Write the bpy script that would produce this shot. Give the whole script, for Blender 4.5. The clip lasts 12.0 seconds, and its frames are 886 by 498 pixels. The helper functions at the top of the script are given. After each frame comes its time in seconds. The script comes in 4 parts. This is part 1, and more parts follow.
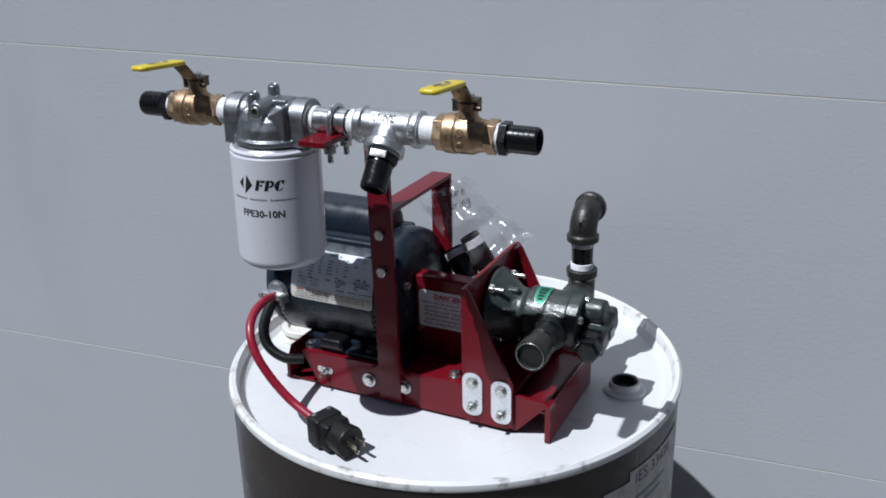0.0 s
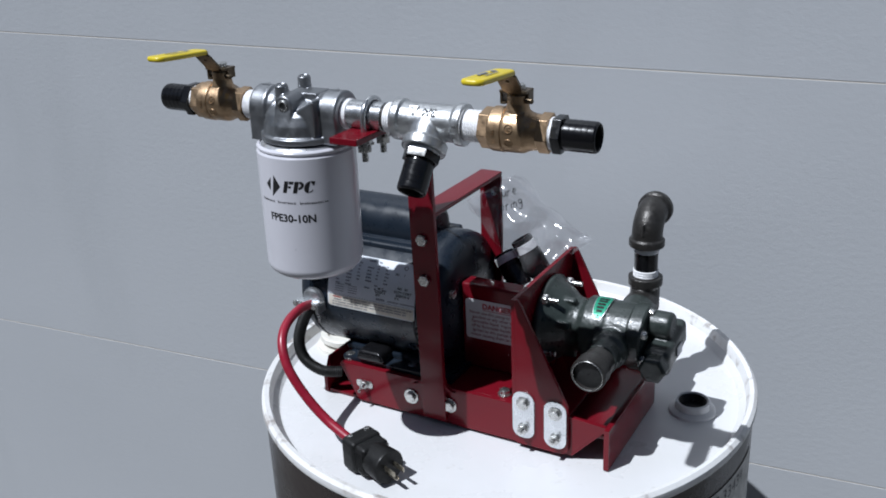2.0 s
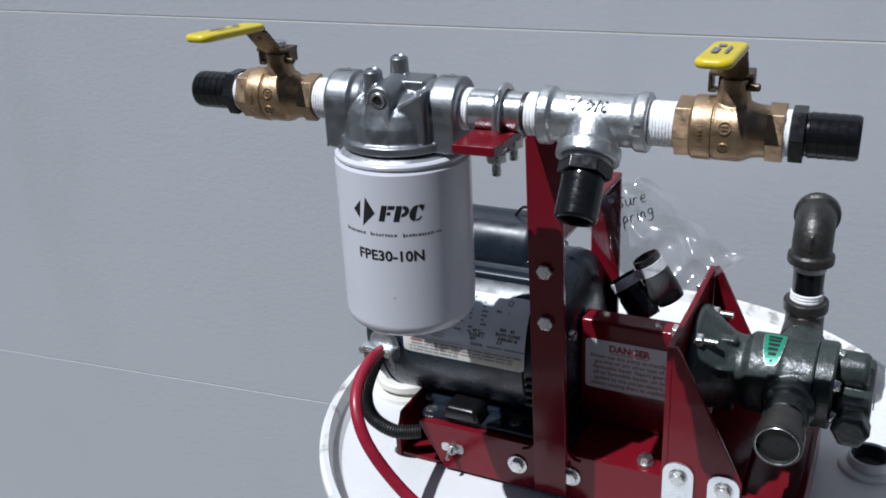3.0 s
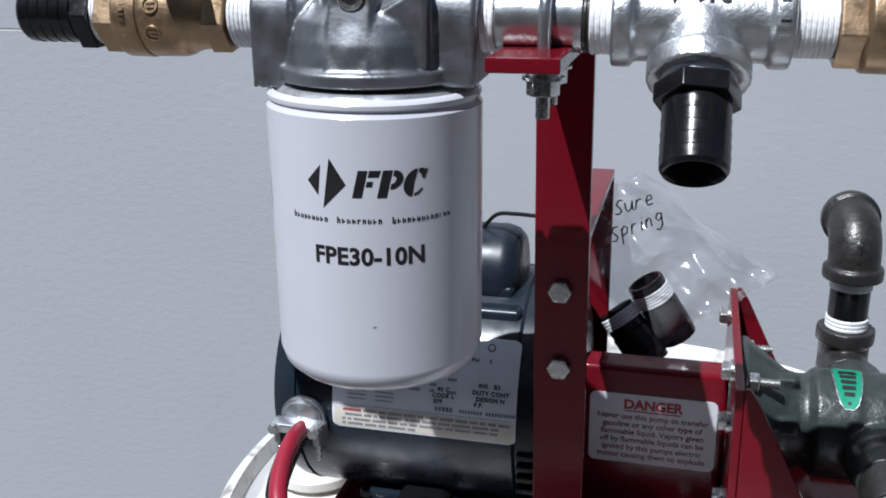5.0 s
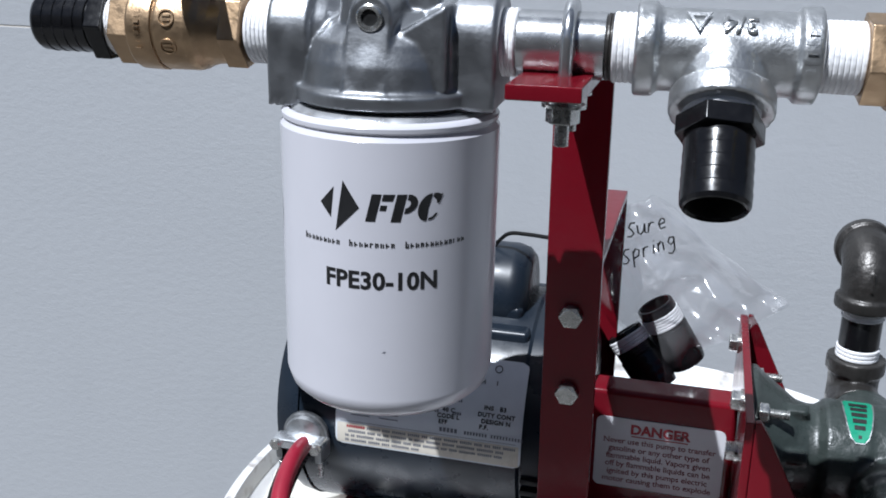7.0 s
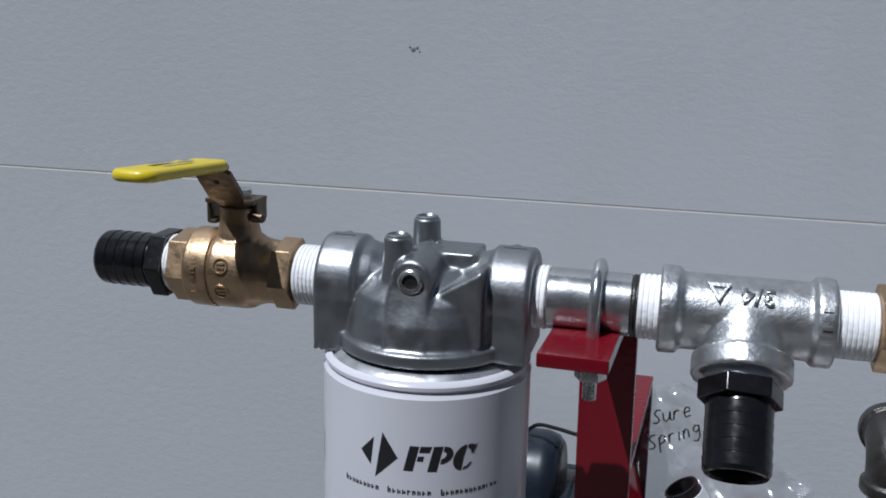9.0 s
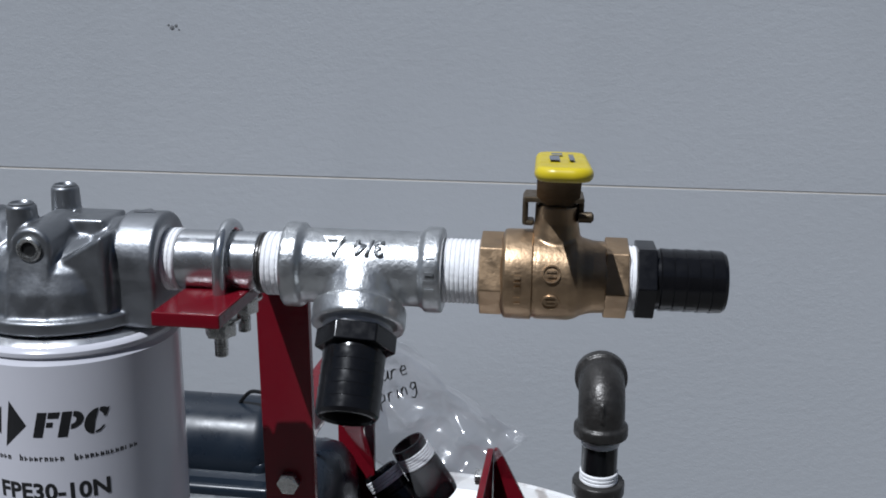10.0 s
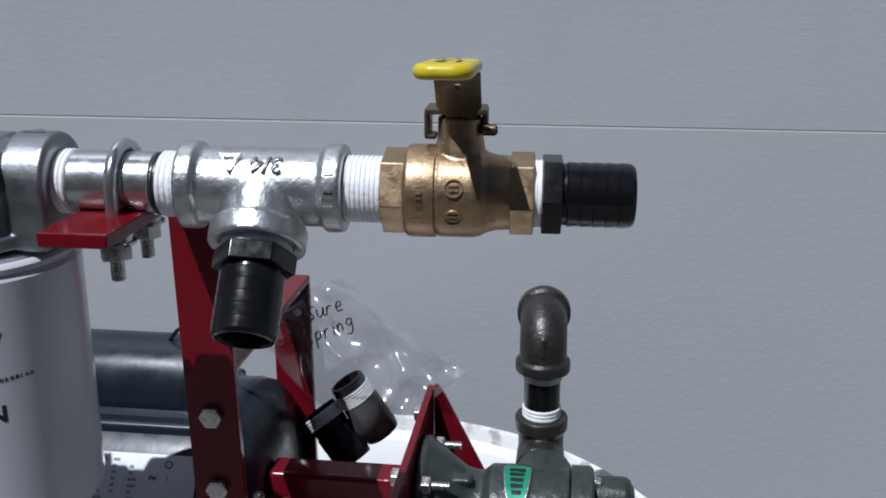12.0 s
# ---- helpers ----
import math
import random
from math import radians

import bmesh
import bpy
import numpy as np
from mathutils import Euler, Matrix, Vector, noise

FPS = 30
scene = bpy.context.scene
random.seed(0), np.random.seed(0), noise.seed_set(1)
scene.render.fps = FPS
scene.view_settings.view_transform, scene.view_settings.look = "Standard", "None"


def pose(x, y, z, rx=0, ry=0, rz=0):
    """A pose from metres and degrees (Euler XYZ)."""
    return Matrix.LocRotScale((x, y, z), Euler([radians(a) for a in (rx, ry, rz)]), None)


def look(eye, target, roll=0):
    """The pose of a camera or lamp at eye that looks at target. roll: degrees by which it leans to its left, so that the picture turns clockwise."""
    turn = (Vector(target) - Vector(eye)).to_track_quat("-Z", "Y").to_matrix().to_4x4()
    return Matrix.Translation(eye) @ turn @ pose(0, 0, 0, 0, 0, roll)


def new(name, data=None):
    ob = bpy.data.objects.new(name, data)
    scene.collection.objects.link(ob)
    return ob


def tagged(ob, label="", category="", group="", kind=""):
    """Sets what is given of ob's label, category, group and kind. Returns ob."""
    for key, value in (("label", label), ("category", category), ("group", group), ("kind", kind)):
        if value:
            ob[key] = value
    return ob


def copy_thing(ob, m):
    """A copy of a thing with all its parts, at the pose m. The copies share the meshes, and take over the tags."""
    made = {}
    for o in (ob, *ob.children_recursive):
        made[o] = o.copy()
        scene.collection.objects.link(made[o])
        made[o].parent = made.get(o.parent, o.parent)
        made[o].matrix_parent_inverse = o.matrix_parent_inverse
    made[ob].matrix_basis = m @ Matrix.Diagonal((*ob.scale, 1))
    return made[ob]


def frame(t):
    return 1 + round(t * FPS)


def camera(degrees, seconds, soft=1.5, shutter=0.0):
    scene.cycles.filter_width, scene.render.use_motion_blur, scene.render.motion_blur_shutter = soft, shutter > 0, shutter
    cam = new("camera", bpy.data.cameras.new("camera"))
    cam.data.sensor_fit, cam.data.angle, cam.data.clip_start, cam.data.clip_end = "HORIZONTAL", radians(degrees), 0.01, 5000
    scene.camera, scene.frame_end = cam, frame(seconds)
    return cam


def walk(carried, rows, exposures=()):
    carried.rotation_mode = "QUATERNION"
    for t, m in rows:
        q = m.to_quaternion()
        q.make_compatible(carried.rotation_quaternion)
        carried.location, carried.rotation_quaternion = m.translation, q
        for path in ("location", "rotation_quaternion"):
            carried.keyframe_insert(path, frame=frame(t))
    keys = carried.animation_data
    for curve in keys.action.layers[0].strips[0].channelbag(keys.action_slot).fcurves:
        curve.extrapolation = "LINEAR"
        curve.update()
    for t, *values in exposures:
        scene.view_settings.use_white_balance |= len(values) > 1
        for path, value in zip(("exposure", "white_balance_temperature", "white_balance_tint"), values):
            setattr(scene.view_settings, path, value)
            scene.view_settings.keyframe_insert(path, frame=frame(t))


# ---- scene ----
cam = camera(49.4, 12.0, soft=1.8)
PATH = [
    (0, (0.463, -1.026, 1.485), (-0.318, 0.665, 0.758), -1.3),
    (0.5, (0.456, -1.021, 1.48), (-0.321, 0.665, 0.736), -1.3),
    (1, (0.46, -1.016, 1.48), (-0.314, 0.674, 0.741), -1.7),
    (1.5, (0.454, -1.007, 1.479), (-0.316, 0.684, 0.742), -1.5),
    (2, (0.431, -0.932, 1.464), (-0.456, 0.7, 0.722), -2.5),
    (2.5, (0.367, -0.819, 1.459), (-0.66, 0.724, 0.707), -1.6),
    (3, (0.194, -0.775, 1.425), (-0.599, 0.878, 0.625), -3.2),
    (3.2, (0.126, -0.765, 1.419), (-0.54, 0.948, 0.628), -4.2),
    (4.8, (0.022, -0.625, 1.296), (-0.427, 1.211, 0.643), -1.5),
    (5, (0.022, -0.615, 1.292), (-0.414, 1.231, 0.659), -1.0),
    (5.5, (0.021, -0.607, 1.293), (-0.413, 1.241, 0.663), 0.7),
    (6, (0.018, -0.605, 1.29), (-0.428, 1.236, 0.649), 0.0),
    (6.5, (0.022, -0.607, 1.294), (-0.411, 1.24, 0.661), 0.3),
    (7, (0.016, -0.607, 1.299), (-0.427, 1.24, 0.671), 0.7),
    (7.5, (-0.004, -0.608, 1.342), (-0.502, 1.255, 0.812), 0.8),
    (7.7, (-0.01, -0.61, 1.358), (-0.524, 1.257, 0.854), 1.5),
    (9.3, (0.031, -0.613, 1.374), (-0.462, 1.268, 0.907), 0.3),
    (9.5, (0.059, -0.615, 1.372), (-0.355, 1.28, 0.885), 0.1),
    (10, (0.114, -0.607, 1.367), (-0.113, 1.316, 0.869), 0.3),
    (10.5, (0.148, -0.601, 1.363), (0.022, 1.326, 0.843), 0.0),
    (11, (0.16, -0.6, 1.362), (0.038, 1.324, 0.83), -0.2),
    (11.5, (0.159, -0.602, 1.359), (0.027, 1.32, 0.821), -0.2),
    (12, (0.147, -0.595, 1.347), (-0.047, 1.308, 0.766), -0.2),
]
walk(cam, [(t, look(eye, target, roll)) for t, eye, target, roll in PATH],
     [(0, 0.04, 5680, 9), (2.5, 0.07, 5680, 9), (3.2, 0.09, 5680, 9), (4.8, 0.33, 5680, 9), (5.5, 0.39, 5680, 9), (7, 0.41, 5680, 9), (7.7, 0.37, 5680, 9), (9.3, -0.19, 5680, 9), (12, -0.15, 5680, 9)])

# ---- light ----
world = bpy.data.worlds.new("sky")
world.use_nodes = True
scene.world = world
SUN_TO = Vector((-0.31, -0.50, 1.0)).normalized()
wn = world.node_tree
sky = wn.nodes.new("ShaderNodeTexSky")
sky.sky_type, sky.sun_disc = "NISHITA", False
sky.sun_elevation = math.asin(SUN_TO.z)
sky.sun_rotation = math.atan2(SUN_TO.x, SUN_TO.y)
wn.links.new(sky.outputs[0], wn.nodes["Background"].inputs[0])
wn.nodes["Background"].inputs[1].default_value = 0.026
sun_lamp = bpy.data.lights.new("sun", "SUN")
sun_lamp.energy, sun_lamp.angle, sun_lamp.color = 5.0, radians(0.53), (1.0, 0.965, 0.92)
sun = new("sun", sun_lamp)
sun.matrix_world = look(SUN_TO * 20, (0, 0, 0))


# ---- materials ----
class Mat:
    """A small node-material builder."""

    def __init__(self, name, colour, rough=0.4, metal=0.0, **more):
        self.m = bpy.data.materials.new(name)
        self.m.use_nodes = True
        self.t = self.m.node_tree
        self.b = self.t.nodes["Principled BSDF"]
        self.base = colour
        self.put("Base Color", (*colour, 1))
        self.put("Roughness", rough)
        self.put("Metallic", metal)
        for key, value in more.items():
            self.put(key.replace("_", " "), value)
        self.co = self.t.nodes.new("ShaderNodeTexCoord").outputs["Object"]
        self.height = None

    def put(self, key, value):
        self.b.inputs[key].default_value = value

    def noise(self, scale, detail=4.0, stretch=(1, 1, 1), rough=0.55):
        mp = self.t.nodes.new("ShaderNodeMapping")
        mp.inputs["Scale"].default_value = stretch
        self.t.links.new(self.co, mp.inputs[0])
        n = self.t.nodes.new("ShaderNodeTexNoise")
        n.inputs["Scale"].default_value, n.inputs["Detail"].default_value = scale, detail
        n.inputs["Roughness"].default_value = rough
        self.t.links.new(mp.outputs[0], n.inputs["Vector"])
        return n.outputs["Fac"]

    def ramp(self, fac, a, b, lo=0.35, hi=0.65):
        r = self.t.nodes.new("ShaderNodeMapRange")
        r.inputs["From Min"].default_value, r.inputs["From Max"].default_value = lo, hi
        r.inputs["To Min"].default_value, r.inputs["To Max"].default_value = a, b
        self.t.links.new(fac, r.inputs["Value"])
        return r.outputs[0]

    def tint(self, fac, colour, lo=0.45, hi=0.7, amount=1.0):
        """Mixes another colour in where the noise is high."""
        mix = self.t.nodes.new("ShaderNodeMix")
        mix.data_type = "RGBA"
        self.t.links.new(self.ramp(fac, 0.0, amount, lo, hi), mix.inputs["Factor"])
        link = self.b.inputs["Base Color"].links
        if link:
            self.t.links.new(link[0].from_socket, mix.inputs["A"])
        else:
            mix.inputs["A"].default_value = (*self.base, 1)
        mix.inputs["B"].default_value = (*colour, 1)
        self.t.links.new(mix.outputs["Result"], self.b.inputs["Base Color"])
        return self

    def gloss(self, fac, a, b, lo=0.35, hi=0.65):
        self.t.links.new(self.ramp(fac, a, b, lo, hi), self.b.inputs["Roughness"])
        return self

    def bump(self, fac, distance, strength=1.0):
        n = self.t.nodes.new("ShaderNodeBump")
        n.inputs["Distance"].default_value, n.inputs["Strength"].default_value = distance, strength
        self.t.links.new(fac, n.inputs["Height"])
        if self.height:
            self.t.links.new(self.height, n.inputs["Normal"])
        self.height = n.outputs[0]
        self.t.links.new(self.height, self.b.inputs["Normal"])
        return self


def simple(name, colour, rough, metal=0.0, vary=0.12, scale=60.0, relief=0.0, relief_scale=300.0, **more):
    mt = Mat(name, colour, rough, metal, **more)
    dark = tuple(c * (1 - vary) for c in colour)
    mt.tint(mt.noise(scale), dark, 0.4, 0.7)
    mt.gloss(mt.noise(scale * 2.3), rough * 0.8, min(1, rough * 1.25))
    if relief:
        mt.bump(mt.noise(relief_scale, 3), relief)
    return mt.m


def wall_material():
    mt = Mat("grey wall paint", (0.44, 0.455, 0.475), 0.5)
    mt.tint(mt.noise(0.9, 3, (1, 1, 2.2)), (0.465, 0.48, 0.50), 0.35, 0.7)
    mt.tint(mt.noise(5, 5, (1, 1, 0.35)), (0.415, 0.43, 0.448), 0.52, 0.8, 0.7)
    mt.tint(mt.noise(140, 2), (0.32, 0.33, 0.345), 0.80, 0.86, 0.7)
    mt.gloss(mt.noise(2, 4), 0.42, 0.58)
    mt.bump(mt.noise(130, 3, (0.65, 1, 1.0), 0.5), 0.0010, 0.30)
    mt.bump(mt.noise(420, 2, (0.6, 1, 1)), 0.0003, 0.5)
    return mt.m


def drum_white():
    mt = Mat("white drum enamel", (0.60, 0.60, 0.605), 0.3)
    mt.tint(mt.noise(7, 5), (0.565, 0.565, 0.56), 0.45, 0.7)
    mt.tint(mt.noise(55, 6), (0.42, 0.40, 0.37), 0.66, 0.76, 0.6)
    mt.gloss(mt.noise(12, 4), 0.24, 0.42)
    mt.bump(mt.noise(30, 3), 0.0006, 0.3)
    return mt.m


def chime_white():
    mt = Mat("scuffed white chime", (0.66, 0.66, 0.655), 0.4)
    mt.tint(mt.noise(45, 6), (0.25, 0.22, 0.20), 0.54, 0.66, 0.85)
    mt.tint(mt.noise(18, 5, (1, 1, 3)), (0.55, 0.53, 0.50), 0.5, 0.75, 0.7)
    mt.bump(mt.noise(160, 4), 0.0006, 0.5)
    return mt.m


def red_paint():
    mt = Mat("dark red enamel", (0.130, 0.0046, 0.0105), 0.16, 0.0, Specular_IOR_Level=0.3)
    mt.tint(mt.noise(22, 4), (0.118, 0.0056, 0.0115), 0.4, 0.7)
    mt.tint(mt.noise(160, 4), (0.10, 0.004, 0.006), 0.70, 0.8, 0.7)
    mt.gloss(mt.noise(35, 4), 0.12, 0.22)
    mt.bump(mt.noise(190, 2), 0.0003, 0.5)
    return mt.m


def galvanised(name, colour, rough, spangle, relief=0.6):
    mt = Mat(name, colour, rough, 0.9)
    v = mt.t.nodes.new("ShaderNodeTexVoronoi")
    v.inputs["Scale"].default_value = 190
    mt.t.links.new(mt.co, v.inputs["Vector"])
    mt.tint(v.outputs["Distance"], tuple(c * 0.78 for c in colour), 0.3, 0.75, spangle)
    mt.tint(mt.noise(70, 5), tuple(c * 0.62 for c in colour), 0.56, 0.74, 0.2 + 0.6 * min(1, 2 * spangle))
    mt.gloss(mt.noise(110, 4), rough * 0.85, rough * 1.2)
    mt.bump(mt.noise(560, 3), 0.0004, relief)
    return mt.m


def bag_film():
    m = bpy.data.materials.new("clear plastic film")
    m.use_nodes = True
    t = m.node_tree
    t.nodes.remove(t.nodes["Principled BSDF"])
    out = t.nodes["Material Output"]
    clear, shine, milk = t.nodes.new("ShaderNodeBsdfTransparent"), t.nodes.new("ShaderNodeBsdfGlossy"), t.nodes.new("ShaderNodeBsdfDiffuse")
    clear.inputs[0].default_value = (0.97, 0.97, 0.975, 1)
    shine.inputs["Roughness"].default_value = 0.13
    milk.inputs[0].default_value = (0.8, 0.8, 0.82, 1)
    a, b = t.nodes.new("ShaderNodeMixShader"), t.nodes.new("ShaderNodeMixShader")
    a.inputs[0].default_value = 0.07
    t.links.new(clear.outputs[0], a.inputs[1])
    t.links.new(milk.outputs[0], a.inputs[2])
    b.inputs[0].default_value = 0.11
    t.links.new(a.outputs[0], b.inputs[1])
    t.links.new(shine.outputs[0], b.inputs[2])
    t.links.new(b.outputs[0], out.inputs[0])
    return m


WALL = wall_material()
CONCRETE = simple("weathered concrete apron", (0.12, 0.117, 0.112), 0.85, vary=0.25, scale=4, relief=0.002, relief_scale=90)
DRUM_WHITE, CHIME = drum_white(), chime_white()
DRUM_DARK = simple("dark brown drum enamel", (0.022, 0.016, 0.014), 0.3, vary=0.4, scale=9, relief=0.0005, relief_scale=60)
RED = red_paint()
MOTOR = simple("blue black motor enamel", (0.0115, 0.017, 0.026), 0.3, vary=0.25, scale=30, relief=0.00005, relief_scale=160, Specular_IOR_Level=0.36)
PUMP = simple("grey green cast iron enamel", (0.030, 0.038, 0.035), 0.34, vary=0.3, scale=60, relief=0.0006, relief_scale=180)
GALV = galvanised("galvanised iron", (0.54, 0.55, 0.555), 0.35, 0.6, 0.5)
ALU = galvanised("cast aluminium", (0.262, 0.270, 0.283), 0.39, 0.0, 0.2)
ZINC = simple("zinc plated steel", (0.62, 0.62, 0.60), 0.26, 0.95, 0.25, 120)
SEAM = simple("tinned steel seam", (0.70, 0.71, 0.73), 0.34, 0.8, 0.12, 60)
CLAMP = simple("dull cast zinc", (0.42, 0.43, 0.44), 0.38, 0.9, 0.3, 150, 0.0004, 300)
BRIGHT_ZINC = simple("bright zinc plate", (0.72, 0.74, 0.76), 0.22, 0.85, 0.1, 90)
CHROME = simple("bright plated rod", (0.62, 0.63, 0.64), 0.2, 0.9, 0.25, 140)
PIPE = galvanised("smooth zinc pipe", (0.55, 0.56, 0.57), 0.24, 0.35, 0.16)
BRASS = simple("forged brass", (0.44, 0.31, 0.19), 0.40, 0.9, 0.25, 70, 0.00016, 420)
STEM_BRASS = simple("dull stem brass", (0.15, 0.115, 0.075), 0.42, 0.8, 0.4, 90, 0.0004, 300)
BLACK = simple("black nylon", (0.007, 0.007, 0.008), 0.2, 0.0, 0.3, 120, Specular_IOR_Level=0.4)
RUBBER = simple("black rubber", (0.008, 0.008, 0.008), 0.5, 0.0, 0.3, 90, Specular_IOR_Level=0.3)
IRON = simple("black malleable iron", (0.050, 0.047, 0.044), 0.37, 0.55, 0.35, 80, 0.0004, 330)
WHITE_CAN = simple("white filter enamel", (0.555, 0.55, 0.59), 0.2, 0.0, 0.03, 25)
TAPE = simple("white thread tape", (0.82, 0.82, 0.83), 0.55, 0.0, 0.1, 200, 0.0004, 500)
YELLOW = simple("yellow vinyl", (0.60, 0.47, 0.010), 0.36, 0.0, 0.12, 60)
CORD = simple("red cord jacket", (0.26, 0.008, 0.026), 0.38, 0.0, 0.15, 60)
PRINT = simple("black print", (0.012, 0.012, 0.013), 0.4)
PAPER = simple("white vinyl label", (0.58, 0.58, 0.61), 0.35, 0.0, 0.06, 60)
PLATE = simple("satin nameplate", (0.66, 0.69, 0.73), 0.2, 0.0, 0.06, 60)
CREAM = simple("cream printed strip", (0.60, 0.56, 0.48), 0.3, 0.0, 0.06, 60)
RED_PRINT = simple("red print", (0.33, 0.016, 0.03), 0.45)
FADED_RED = simple("dark red fine print", (0.17, 0.03, 0.045), 0.5)
GREY_PRINT = simple("grey print", (0.16, 0.17, 0.20), 0.5)
GREEN = simple("green label foil", (0.02, 0.26, 0.15), 0.35, 0.2, 0.15, 80)
STICKER = simple("weathered paper label", (0.55, 0.54, 0.51), 0.6, 0.0, 0.35, 60)
# Near-black in place of the shade inside openings; also the maker's label marks.
DARK = simple("opening shade and print black", (0.006, 0.006, 0.006), 0.6)
PRONG = simple("dull brass prong", (0.42, 0.38, 0.30), 0.3, 0.95)
FILM = bag_film()
TAN = simple("yellowed white plastic", (0.64, 0.62, 0.56), 0.45, 0.0, 0.2, 60)


# ---- building blocks ----
def thing(name, m, label, category, group=""):
    ob = new(name)
    ob.empty_display_size = 0.02
    ob.matrix_basis = m
    return tagged(ob, label, category, group)


def part(name, bm, material, parent=None, label="", sharp=35, smooth=True, m=None, kind="", weighted=True):
    """Links a bmesh as one mesh object under a thing or a part."""
    bmesh.ops.recalc_face_normals(bm, faces=bm.faces)
    me = bpy.data.meshes.new(name)
    bm.to_mesh(me)
    bm.free()
    me.materials.append(material)
    if smooth:
        me.shade_smooth()
        me.set_sharp_from_angle(angle=radians(sharp))
    ob = new(name, me)
    if smooth and weighted:
        w = ob.modifiers.new("weighted normals", "WEIGHTED_NORMAL")
        w.keep_sharp, w.weight = True, 80
    if parent:
        ob.parent = parent
    if m is not None:
        ob.matrix_basis = m
    return tagged(ob, label, kind=kind)


AX = {"x": Matrix.Rotation(radians(90), 4, "Y"), "y": Matrix.Rotation(radians(-90), 4, "X"), "z": Matrix.Identity(4)}


def lathe(bm, profile, n=48, m=None, cap=True):
    """Turns (along, radius) pairs about the local z axis; m places it."""
    m = m or Matrix.Identity(4)
    rings = []
    for a, r in profile:
        rings.append([bm.verts.new(m @ Vector((r * math.cos(2 * math.pi * i / n), r * math.sin(2 * math.pi * i / n), a))) for i in range(n)])
    for p, q in zip(rings, rings[1:]):
        for i in range(n):
            bm.faces.new((p[i], p[(i + 1) % n], q[(i + 1) % n], q[i]))
    if cap:
        bm.faces.new(rings[0])
        bm.faces.new(rings[-1])
    return bm


def turned(profile, n=48, m=None, cap=True):
    return lathe(bmesh.new(), profile, n, m, cap)


def along_x(x=0, y=0, z=0):
    return Matrix.Translation((x, y, z)) @ AX["x"]


def along_y(x=0, y=0, z=0):
    return Matrix.Translation((x, y, z)) @ AX["y"]


def block(bm, lo, hi, bevel=0.0, seg=2, m=None):
    """A box from corner to corner with rounded edges."""
    lo, hi = Vector(lo), Vector(hi)
    tmp = bmesh.new()
    bmesh.ops.create_cube(tmp, size=1)
    for v in tmp.verts:
        v.co = Vector([(lo[i] + hi[i]) / 2 + v.co[i] * (hi[i] - lo[i]) for i in range(3)])
    if bevel:
        bmesh.ops.bevel(tmp, geom=list(tmp.edges), offset=bevel, segments=seg, affect="EDGES", profile=0.5)
    if m is not None:
        tmp.transform(m)
    merge(bm, tmp)
    return bm


def merge(bm, tmp):
    me = bpy.data.meshes.new("t")
    tmp.to_mesh(me)
    tmp.free()
    bm.from_mesh(me)
    bpy.data.meshes.remove(me)


def box(lo, hi, bevel=0.0, seg=2, m=None):
    return block(bmesh.new(), lo, hi, bevel, seg, m)


def plate(outline, depth, bevel=0.0008, m=None, bm=None):
    """An extruded outline (u, v), u and v in the local xy plane, depth along z."""
    tmp = bmesh.new()
    vs = [tmp.verts.new((u, v, 0)) for u, v in outline]
    f = tmp.faces.new(vs)
    r = bmesh.ops.extrude_face_region(tmp, geom=[f])
    for v in r["geom"]:
        if isinstance(v, bmesh.types.BMVert):
            v.co.z += depth
    if bevel:
        bmesh.ops.bevel(tmp, geom=list(tmp.edges), offset=bevel, segments=2, affect="EDGES", profile=0.5)
    if m is not None:
        tmp.transform(m)
    if bm is None:
        bm = bmesh.new()
    merge(bm, tmp)
    return bm


def rounded(w, h, r, n=6):
    """A rounded rectangle's outline about the origin."""
    pts = []
    for cx, cy, a0 in ((w / 2 - r, h / 2 - r, 0), (-w / 2 + r, h / 2 - r, 90), (-w / 2 + r, -h / 2 + r, 180), (w / 2 - r, -h / 2 + r, 270)):
        for i in range(n + 1):
            a = radians(a0 + 90 * i / n)
            pts.append((cx + r * math.cos(a), cy + r * math.sin(a)))
    return pts


def pillow(w, h, r, depth, soft, m):
    """A rounded slab with soft upper and lower edges, from z = 0 to depth."""
    bm = bmesh.new()
    rings = []
    for k in range(11):
        a = math.pi * k / 10
        inset = soft * (1 - math.sin(a))
        z = depth / 2 - (depth / 2) * math.cos(a)
        rings.append([bm.verts.new(m @ Vector((u, v, z))) for u, v in rounded(w - 2 * inset, h - 2 * inset, r - inset, 8)])
    for p, q in zip(rings, rings[1:]):
        for i in range(len(p)):
            bm.faces.new((p[i], p[(i + 1) % len(p)], q[(i + 1) % len(p)], q[i]))
    bm.faces.new(rings[0])
    bm.faces.new(rings[-1])
    return bm


